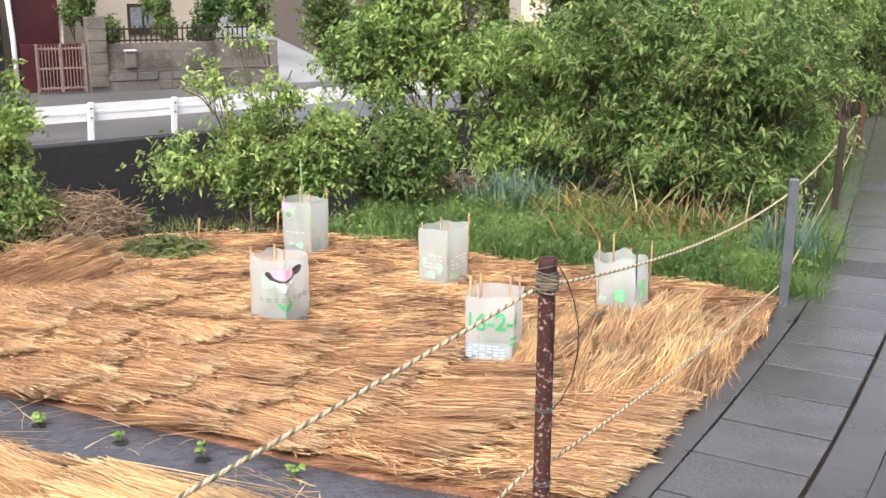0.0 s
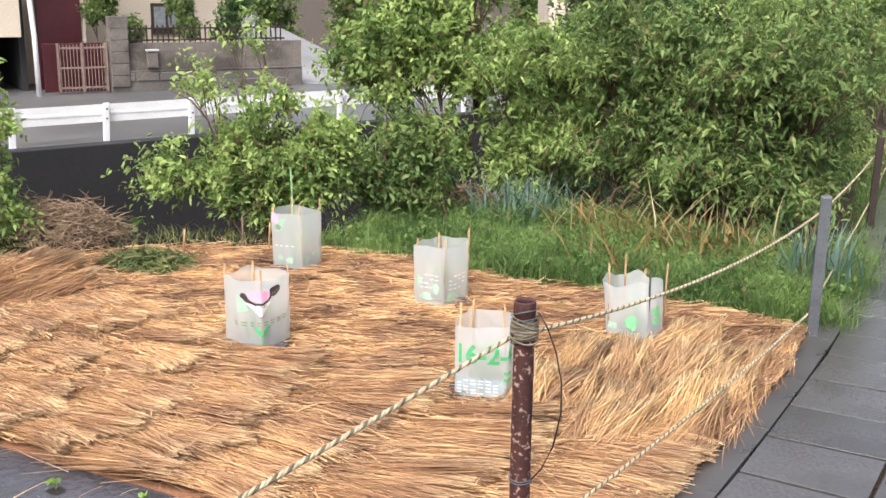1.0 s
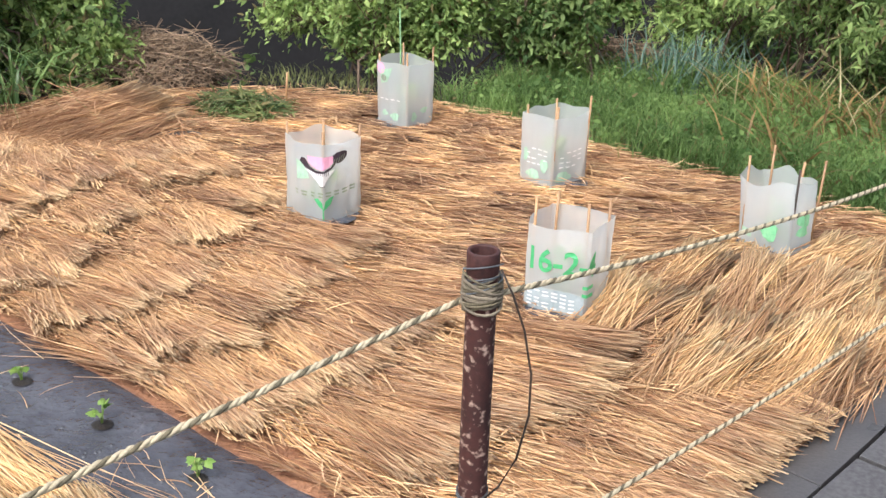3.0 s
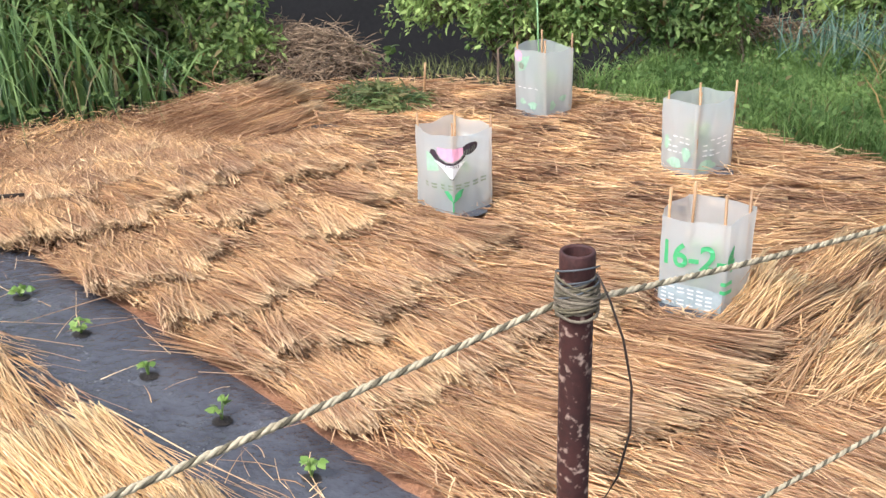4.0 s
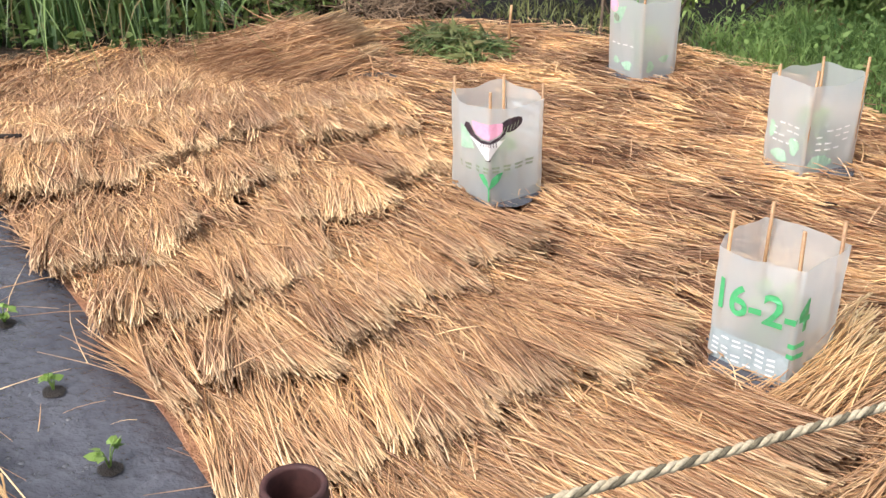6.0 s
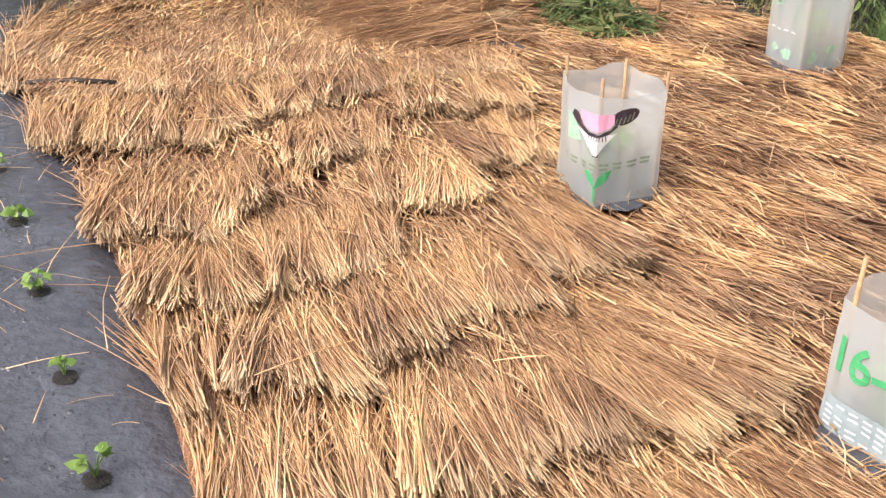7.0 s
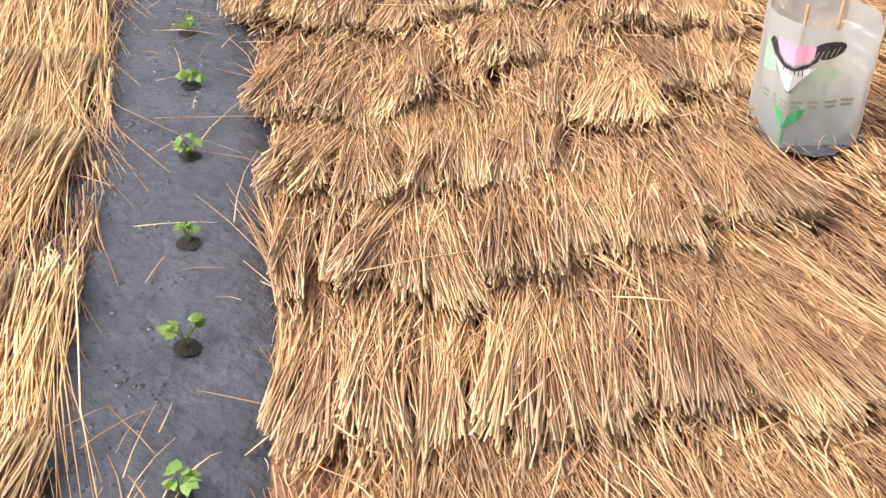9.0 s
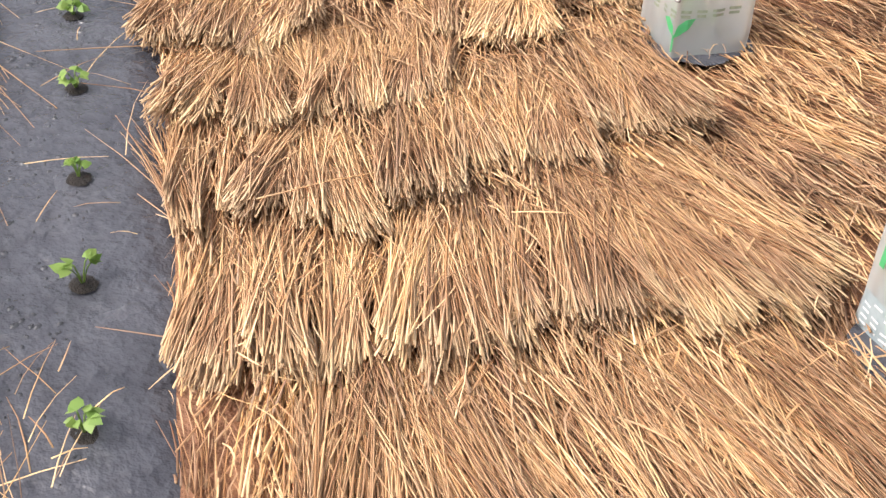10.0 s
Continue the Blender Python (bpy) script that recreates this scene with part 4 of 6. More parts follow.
        for side, cu, cv, w, tall_ in ((0, 0.3, 0.2, 0.1, 0.05), (0, 0.62, 0.16, 0.12, 0.06), (1, 0.25, 0.18, 0.1, 0.08), (1, 0.62, 0.26, 0.14, 0.05)):
            printed("print_patch", side, cu, cv, [(w * math.cos(t) * (1 + 0.3 * math.sin(3 * t + cu * 9)), tall_ * math.sin(t)) for t in np.linspace(0, 2 * math.pi, 12)[:-1]], INK_PALE_GREEN)
        for k in range(4):
            bar(0, 0.2 + 0.17 * k, 0.42, 0.05, 0.008, INK_WHITE)
    elif key == "C":
        for j in range(4):
            for k in range(4):
                if (j * 5 + k * 3) % 4:
                    bar(0, 0.3 + 0.16 * k, 0.52 - 0.07 * j, 0.055, 0.008, INK_WHITE)
                    bar(1, 0.25 + 0.15 * k, 0.5 - 0.07 * j, 0.045, 0.008, INK_WHITE)
        for side, cu, cv, w, tall_ in ((0, 0.45, 0.16, 0.2, 0.07), (0, 0.75, 0.3, 0.12, 0.1), (1, 0.3, 0.15, 0.2, 0.08), (0, 0.2, 0.42, 0.08, 0.1)):
            printed("print_patch", side, cu, cv, [(w * math.cos(t) * (1 + 0.3 * math.sin(3 * t + cu * 9)), tall_ * math.sin(t)) for t in np.linspace(0, 2 * math.pi, 12)[:-1]], INK_PALE_GREEN)
    elif key == "D":
        me = text_mesh("16-2-4")
        xs = [v.co.x for v in me.vertices]
        span = max(xs) - min(xs)
        for v in me.vertices:
            u, t = 0.1 + 1.1 * (v.co.x - min(xs)) / span, 0.5 + 0.26 * v.co.y / 0.7
            v.co = surface(0, u, t, 0.004)
        part("lettering", me, INK_GREEN, film, "large green printed figures 16-2-4")
        bar(0, 1.05, 0.38, 0.13, 0.02, INK_GREEN)
        bar(0, 1.05, 0.29, 0.13, 0.02, INK_GREEN)
        printed("print_band", 0, 0.5, 0.14, [(-0.46, -0.13), (0, -0.13), (0.46, -0.13), (0.46, 0.13), (0.2, 0.15), (0, 0.15), (-0.46, 0.15)], INK_BLUE_GREY, "blue-grey printed band")
        for j in range(5):
            for k in range(6):
                if (j * 7 + k * 3) % 5:
                    printed("print_bar", 0, 0.12 + 0.13 * k, 0.25 - 0.045 * j, [(-0.045, -0.008), (0.045, -0.008), (0.045, 0.008), (-0.045, 0.008)], INK_WHITE, off=0.005)
    else:
        for side, cu, cv, w, tall_ in ((0, 0.62, 0.3, 0.13, 0.14), (1, 0.5, 0.5, 0.3, 0.1), (1, 0.45, 0.34, 0.25, 0.07)):
            printed("print_patch", side, cu, cv, [(w * math.cos(t) * (1 + 0.25 * math.sin(3 * t + cu * 9)), tall_ * math.sin(t)) for t in np.linspace(0, 2 * math.pi, 12)[:-1]], INK_SOFT_GREEN)
        bar(0, 0.2, 0.22, 0.1, 0.06, INK_PALE_GREEN)
    rnd = random.Random(seed)
    for k, c in enumerate(corners):
        top = tall + rnd.uniform(0.01, 0.085)
        foot = Vector((c.x * 0.88, c.y * 0.88, -0.08))
        head = Vector((c.x * 0.9 + rnd.uniform(-0.012, 0.012), c.y * 0.9 + rnd.uniform(-0.012, 0.012), top))
        part("stake", tube([foot, foot.lerp(head, 0.5), head], 0.0046, 8), DARK_WOOD if key == "E" and k == 1 else BAMBOO, root)
    if key == "B":
        part("stake", tube([(0.01, -0.09, -0.02), (0.0, -0.085, 0.25), (-0.012, -0.08, 0.56)], 0.0038, 8), GREEN_CANE, root, "tall thin green cane")
    # the young plant inside
    n = 54
    ang = np.array([rnd.uniform(0, 6.28) for _ in range(n)])
    room = min(wl, wr) / 0.21
    pos = np.array([(rnd.uniform(0.0, 0.04) * room * math.cos(q), rnd.uniform(0.0, 0.04) * room * math.sin(q), rnd.uniform(0.02, 0.17)) for q in ang])
    v, t = leaves(pos, np.stack([np.cos(ang), np.sin(ang), np.full(n, 0.3)], axis=1), np.array([rnd.uniform(0.03, 0.055) * room for _ in range(n)]), 1.5)
    plant = thing("young_plant", (cx, cy, BAG_Z), "leafy green young plant inside the bag shelter", "plant", "plants in bag shelters")
    part("leaves", array_mesh("leaves", v, None, t), SEEDLING_GREEN, plant)
    part("stem", tube([(0, 0, -0.02), (0.004, 0, 0.08), (0, 0.003, 0.17)], 0.004, 6, 0.5), SEEDLING_GREEN, plant)
    bm = bmesh.new()
    ring = [bm.verts.new((0.155 * math.cos(k * math.pi / 9) * rnd.uniform(0.85, 1.1), 0.155 * math.sin(k * math.pi / 9) * rnd.uniform(0.85, 1.1), 0.0)) for k in range(18)]
    mid = bm.verts.new((0, 0, 0.012))
    for k in range(18):
        bm.faces.new((ring[k], ring[(k + 1) % 18], mid))
    patch = part("mulch_patch", bm, MULCH)
    patch.location = (cx, cy, BAG_Z - 0.006)
    tagged(patch, "patch of wet black mulch film under a bag shelter", "mulch film", "film patches under shelters")


# ---- rope fence ----
def pipe_post(x, y, top, radius, lean=(0, 0)):
    root = thing("fence_post", (x, y, 0), "rust-brown steel pipe post with flaking pale paint", "post", "rope fence posts")
    bm = bmesh.new()
    prof = [(radius, -0.3), (radius, 0.3), (radius, 0.6), (radius, top - 0.05), (radius, top - 0.03), (radius * 0.86, top - 0.029), (radius * 0.86, top - 0.5)]
    rim_prof = [(radius, top - 0.036), (radius * 1.06, top - 0.033), (radius * 1.06, top - 0.002), (radius * 1.03, top), (radius * 0.86, top), (radius * 0.83, top - 0.003), (radius * 0.83, top - 0.06)]

    def turned(bm, prof):
        rings = [[bm.verts.new((r * math.cos(k * math.pi / 12) + lean[0] * z, r * math.sin(k * math.pi / 12) + lean[1] * z, z)) for k in range(24)] for r, z in prof]
        for a, b in zip(rings, rings[1:]):
            for k in range(24):
                bm.faces.new((a[k], a[(k + 1) % 24], b[(k + 1) % 24], b[k])).smooth = True
        return rings

    bm.faces.new(turned(bm, prof)[-1])
    pipe = part("pipe", bm, RUST, root)
    bm = bmesh.new()
    turned(bm, rim_prof)
    part("rim", bm, RUST_RIM, pipe, "bare rust-brown rim")
    # added near-black plug stands in for the shade down the pipe
    part("bore_shade", tube([(lean[0] * top, lean[1] * top, top - 0.5), (lean[0] * top, lean[1] * top, top - 0.06)], radius * 0.82, 20), HOLE_BLACK, pipe, "near-black plug painted for the shade inside the pipe")
    for z0, turns, mat, r2 in ((top - 0.078, 9, ROPE_DIRTY, 0.0024), (top - 0.085, 7, ROPE_GREEN, 0.0022), (top - 0.08, 5, ROPE_DIRTY, 0.0028), (top - 0.07, 5, ROPE_GREEN, 0.0018), (top - 0.06, 4, GREY_PAINT, 0.0014)):
        path = []
        for k in range(turns * 16 + 1):
            t = k * math.pi / 8
            z = z0 + 0.03 * k / (turns * 16) + 0.009 * math.sin(t * 0.43 + turns) + 0.008 * math.sin(t * 1.03 + turns * 2)
            r = radius + 0.004 + 0.003 * math.sin(t * 0.31)
            path.append((r * math.cos(t) + lean[0] * z, r * math.sin(t) + lean[1] * z, z))
        part("binding", tube(path, r2, 6), mat, root, "wound binding cord")
    for z in (0.285, 0.295, 0.502, 0.508):
        path = [((radius + 0.002) * math.cos(t), (radius + 0.002) * math.sin(t), z + 0.004 * math.sin(t)) for t in np.linspace(0, 2 * math.pi, 17)]
        part("wire_ring", tube(path, 0.0014, 5), GREY_PAINT, root, "thin wire ring")
    path = [(0.03, -0.015, 0.9), (0.05, -0.02, 0.865), (0.07, -0.02, 0.81), (0.084, -0.02, 0.74), (0.085, -0.02, 0.67), (0.07, -0.02, 0.59), (0.045, -0.02, 0.535), (0.024, -0.015, 0.507)]
    part("wire_loop", tube(path, 0.0018, 6), DARK_WOOD, root, "hanging loop of thin dark wire")
    return root


def plain_post(x, y, top, size, material, label, lean=(0, 0), square=True):
    root = thing("fence_post", (x, y, 0), label, "post", "rope fence posts")
    bm = bmesh.new()
    n = 4 if square else 12
    rings = []
    for r, z in ((size, -0.3), (size, 0.2), (size, top - 0.006), (size * 0.85, top)):
        rings.append([bm.verts.new((r * math.cos((k + 0.35) * 2 * math.pi / n) + lean[0] * z, r * math.sin((k + 0.35) * 2 * math.pi / n) + lean[1] * z, z)) for k in range(n)])
    for a, b in zip(rings, rings[1:]):
        for k in range(n):
            bm.faces.new((a[k], a[(k + 1) % n], b[(k + 1) % n], b[k]))
    bm.faces.new(rings[-1])
    part("shaft", bm, material, root)
    return root


def rope(points, label):
    """A three-strand laid rope through the given points, sagging between them."""
    pts = []
    for (a, sag), (b, _) in zip(points, points[1:]):
        a, b = Vector(a), Vector(b)
        n = max(8, int((b - a).length / 0.01))
        for i in range(n):
            f = i / n
            p = a.lerp(b, f)
            p.z -= sag * 4 * f * (1 - f)
            pts.append(p)
    pts = np.array([tuple(p) for p in pts])
    mid = pts[len(pts) // 2]
    root = thing("rope", tuple(mid), label, "rope", "fence ropes")
    tan = np.gradient(pts, axis=0)
    tan /= np.linalg.norm(tan, axis=1, keepdims=True)
    a = np.cross(tan, (0, 0, 1.0))
    a /= np.linalg.norm(a, axis=1, keepdims=True)
    b = np.cross(a, tan)
    s = np.concatenate([[0], np.cumsum(np.linalg.norm(np.diff(pts, axis=0), axis=1))])
    for k, mat in enumerate((ROPE_PALE, ROPE_PALE, ROPE_GREEN)):
        ph = s / 0.042 * 2 * math.pi + k * 2 * math.pi / 3
        c = pts + 0.0027 * (np.cos(ph)[:, None] * a + np.sin(ph)[:, None] * b) - mid
        v, q, _ = rods(c[None], np.full((1, len(c)), 0.0029 if k == 2 else 0.0031), 6, cap=False)
        part("strand", array_mesh("strand", v, q, smooth=True), mat, root)


def build_fence():
    pipe_post(0.276, 3.06, 0.921, 0.0232)
    pipe_post(-1.02, 0.78, 0.95, 0.0258)
    plain_post(1.734, 5.675, 0.67, 0.034, GREY_PAINT, "grey painted square steel post beside the kerb", (0.02, 0.02))
    plain_post(2.83, 8.1, 0.62, 0.032, DARK_WOOD, "dark wet wooden post beside the kerb", (0.03, 0.02))
    plain_post(4.08, 11.05, 0.48, 0.034, RED_BROWN, "rust-brown post by the kerb", (0.02, 0.02))
    rope([((-1.02, 0.75, 0.845), 0.01), ((0.243, 3.06, 0.835), 0.0), ((0.297, 3.095, 0.84), 0.06), ((1.72, 5.7, 0.584), 0.02), ((2.8, 8.08, 0.491), 0.05), ((4.05, 11.04, 0.363), 0.0)],
         "pale three-strand laid rope with a green strand")
    rope([((-1.02, 0.75, 0.3), 0.02), ((0.245, 3.075, 0.32), 0.0), ((0.295, 3.105, 0.32), 0.025), ((1.72, 5.7, 0.113), 0.0), ((2.8, 8.08, 0.174), 0.03), ((4.05, 11.04, 0.17), 0.0)],
         "pale lower fence rope with a green strand")


# ---- planting ----
def shrub(name, at, blobs, twigs, leaf, leaf_material, label, stems=6, per_twig=9, droop=0.25, category="shrub", group="garden shrubs", spread=0.25, width=1.0):
    """Stems from the foot, twigs into the given rounded masses, leaves along the twigs. blobs: centre (from the foot), radii, share."""
    root = thing(name, at, label, category, group)
    rng = np.random.default_rng(int(abs(at[0]) * 1000 + abs(at[1]) * 77))
    share = np.array([b[2] for b in blobs], float)
    which = rng.choice(len(blobs), twigs, p=share / share.sum())
    cen, rad = np.array([b[0] for b in blobs], float), np.array([b[1] for b in blobs], float)
    dirs = rng.normal(size=(twigs, 3))
    dirs /= np.linalg.norm(dirs, axis=1, keepdims=True)
    tip = cen[which] + dirs * rad[which] * rng.uniform(0.1, 1.12, (twigs, 1)) ** 0.6
    shoot = rng.uniform(size=twigs) < 0.16
    tip[shoot] += np.stack([rng.normal(0, 0.06, twigs), rng.normal(0, 0.06, twigs), rng.uniform(0.05, 0.32, twigs)], axis=1)[shoot]
    tip[:, 2] = np.maximum(tip[:, 2], 0.05)
    per_twig = int(per_twig * 1.6)
    stem_tops = cen[np.arange(stems) % len(blobs)] + rng.normal(0, 0.12, (stems, 3)) + np.array([0, 0, 0.1])
    foot = np.stack([rng.normal(0, spread, stems), rng.normal(0, spread * 0.6, stems), np.full(stems, -0.03)], axis=1)
    f = np.linspace(0, 1, 7)[None, :, None]
    c = foot[:, None] * (1 - f) + stem_tops[:, None] * f + np.array([0, 0, 1.0]) * (min(0.15, 0.15 * cen[:, 2].max()) * np.sin(f * math.pi)) + rng.normal(0, 0.02, (stems, 7, 3))
    thick = np.linspace(0.009, 0.004, 7)[None] * rng.uniform(0.7, 1.3, (stems, 1)) * min(1.0, 0.3 + cen[:, 2].max() * 0.8)
    for i in range(stems):
        v, q, _ = rods(c[i:i + 1], thick[i:i + 1], 6, cap=False)
        part("stem", array_mesh("stem", v, q, smooth=True), BARK, root)
    # every twig leaves the nearest stem part of the way up
    flat = c.reshape(-1, 3)
    start = flat[np.argmin(((tip[:, None] * (0.7, 0.7, 0.75) - flat[None]) ** 2).sum(2), axis=1)]
    g = np.array([0.0, 0.5, 1.0])[None, :, None]
    tw = start[:, None] * (1 - g) + tip[:, None] * g + np.array([0, 0, 1.0]) * (0.12 * np.sin(g * math.pi)) * rng.uniform(0.2, 1, (twigs, 1, 1))
    v, q, _ = rods(tw, np.array([0.0032, 0.002, 0.0008])[None] * rng.uniform(0.7, 1.4, (twigs, 1)), 3, cap=False)
    tagged(part("branchwork", array_mesh("branchwork", v, q), BARK, root), kind="stuff")
    n = twigs * per_twig
    k = np.repeat(np.arange(twigs), per_twig)
    h = np.tile(np.linspace(0.3, 1.0, per_twig) ** 0.7, twigs) + rng.normal(0, 0.03, n)
    h = np.clip(h, 0, 1)[:, None]
    seg = tip[k] - start[k]
    pos = start[k] * (1 - h) + tip[k] * h + np.array([0, 0, 1.0]) * (0.12 * np.sin(h * math.pi)) + rng.normal(0, 0.03, (n, 3))
    d = seg / (np.linalg.norm(seg, axis=1, keepdims=True) + 1e-6) * 0.4 + rng.normal(0, 0.7, (n, 3))
    d[:, 2] -= droop * 0.8
    v, t = leaves(pos, d, rng.uniform(0.45, 1.35, n) * (1.25 - 0.5 * h[:, 0]) * leaf, width * 0.8, leaf < 0.05)
    tagged(part("foliage", array_mesh("foliage", v, None, t), leaf_material, root), kind="stuff")
    return root


def blades(name, spots, tall, material, label, category, lean=0.35, width=0.006, kind="stuff", group="", at=(0, 0, 0), droop=0.0):
    """Grass-like blades from the given spots; with droop their tips hang over."""
    spots = np.asarray(spots, float)
    n = len(spots)
    a = np.random.uniform(0, 2 * math.pi, n)
    h = tall * np.random.uniform(0.5, 1.15, n)
    out = np.abs(np.random.normal(lean, lean * 0.5, n)) * h
    f = np.array([0, 0.25, 0.5, 0.7, 0.86, 1.0] if droop else [0, 0.35, 0.7, 1.0])
    m = len(f)
    d = np.stack([np.cos(a), np.sin(a)], axis=1)
    w = np.interp(f, (0, 0.35, 0.7, 1.0), (1.0, 0.9, 0.6, 0.08))
    c = np.zeros((n, m, 3))
    c[:, :, :2] = spots[:, None, :2] + d[:, None, :] * (out[:, None] * f[None] ** 2)[:, :, None]
    z0 = spots[:, 2] if spots.shape[1] > 2 else np.zeros(n)
    c[:, :, 2] = z0[:, None] - 0.03 + h[:, None] * (f * (1 + 0.55 * droop) - 0.25 * lean * f ** 3 - droop * f ** 4)[None]
    side = np.stack([-d[:, 1], d[:, 0], np.zeros(n)], axis=1)
    hw = (width * np.random.uniform(0.6, 1.3, n))[:, None, None] * w[None, :, None] * 0.5
    lft, rgt = c - side[:, None] * hw, c + side[:, None] * hw
    v = np.stack([lft, rgt], axis=2).reshape(n, 2 * m, 3) - np.array(at)
    q = np.array([(2 * k, 2 * k + 1, 2 * k + 3, 2 * k + 2) for k in range(m - 1)])
    quads = (np.arange(n)[:, None, None] * 2 * m + q[None]).reshape(-1, 4)
    ob = part(name, array_mesh(name, v.reshape(-1, 3), quads), material)
    ob.location = at
    return tagged(ob, label, category, group, kind)


def clump_spots(x, y, r, n):
    return [(random.gauss(x, r), random.gauss(y, r)) for _ in range(n)]


def hedge_shrub(x, y, z, tall, twigs, material, leaf=0.085, wide=0.7):
    leaf *= 0.82
    rnd = random.Random(int(x * 100 + y * 10))
    blobs = [((rnd.uniform(-wide, wide) * 0.7, rnd.uniform(-0.3, 0.3), tall * f), (wide * rnd.uniform(0.4, 0.75), 0.42, tall * rnd.uniform(0.13, 0.2)), rnd.uniform(0.7, 1.4))
             for f in (0.12, 0.3, 0.34, 0.52, 0.6, 0.72, 0.85, 0.95)]
    return shrub("hedge_shrub", (x, y, z), blobs, int(twigs * 0.62), leaf * 1.05, material, "tall leafy green hedge shrub with drooping young leaves", 10, 15, 0.5, group="hedge behind the grass", width=0.68)


def heap(name, x, y, r, tall, count, length, radius, material, label, category, core):
    """A loose heap: a low mound with many bent stalks lying over it."""
    root = thing(name, (x, y, 0), label, category)
    rng = np.random.default_rng(count)
    bm = bmesh.new()
    bmesh.ops.create_uvsphere(bm, u_segments=24, v_segments=12, radius=1.0)
    for v in bm.verts:
        k = 0.8 + 0.25 * noise.noise(v.co * 2.3)
        v.co = Vector((v.co.x * r[0] * k, v.co.y * r[1] * k, max(v.co.z, -0.1) * tall * 0.85 * k))
    part("core", bm, core, root)
    a = rng.uniform(0, 2 * math.pi, count)
    q = rng.uniform(0, 1, count) ** 0.6
    px, py = np.cos(a) * q * r[0], np.sin(a) * q * r[1]
    pz = tall * np.sqrt(np.clip(1 - q * q, 0, 1)) * rng.uniform(0.7, 1.15, count) * (1 + 0.35 * np.sin(a * 3 + 1.3) * q) + 0.01
    yaw, ln = rng.uniform(0, 2 * math.pi, count), length * rng.uniform(0.4, 1.2, count)
    f = np.linspace(-0.5, 0.5, 6)[None]
    c = np.zeros((count, 6, 3))
    curl = rng.normal(0, 2.6, count)[:, None]
    c[:, :, 0] = px[:, None] + np.cos(yaw[:, None] + curl * f) * ln[:, None] * f
    c[:, :, 1] = py[:, None] + np.sin(yaw[:, None] + curl * f) * ln[:, None] * f
    c[:, :, 2] = pz[:, None] + rng.normal(0, 0.4, count)[:, None] * ln[:, None] * f - 0.5 * ln[:, None] * f * f + 0.02
    c[:, :, 2] = np.maximum(c[:, :, 2], 0.012)
    v, quads, along = rods(c, np.broadcast_to(np.array([0.6, 0.9, 1, 1, 0.8, 0.4])[None] * radius, (count, 6)) * rng.uniform(0.25, 1.6, (count, 1)), 4)
    tagged(part("tangle", array_mesh("tangle", v, quads, along=along), material, root), kind="stuff")
    return root


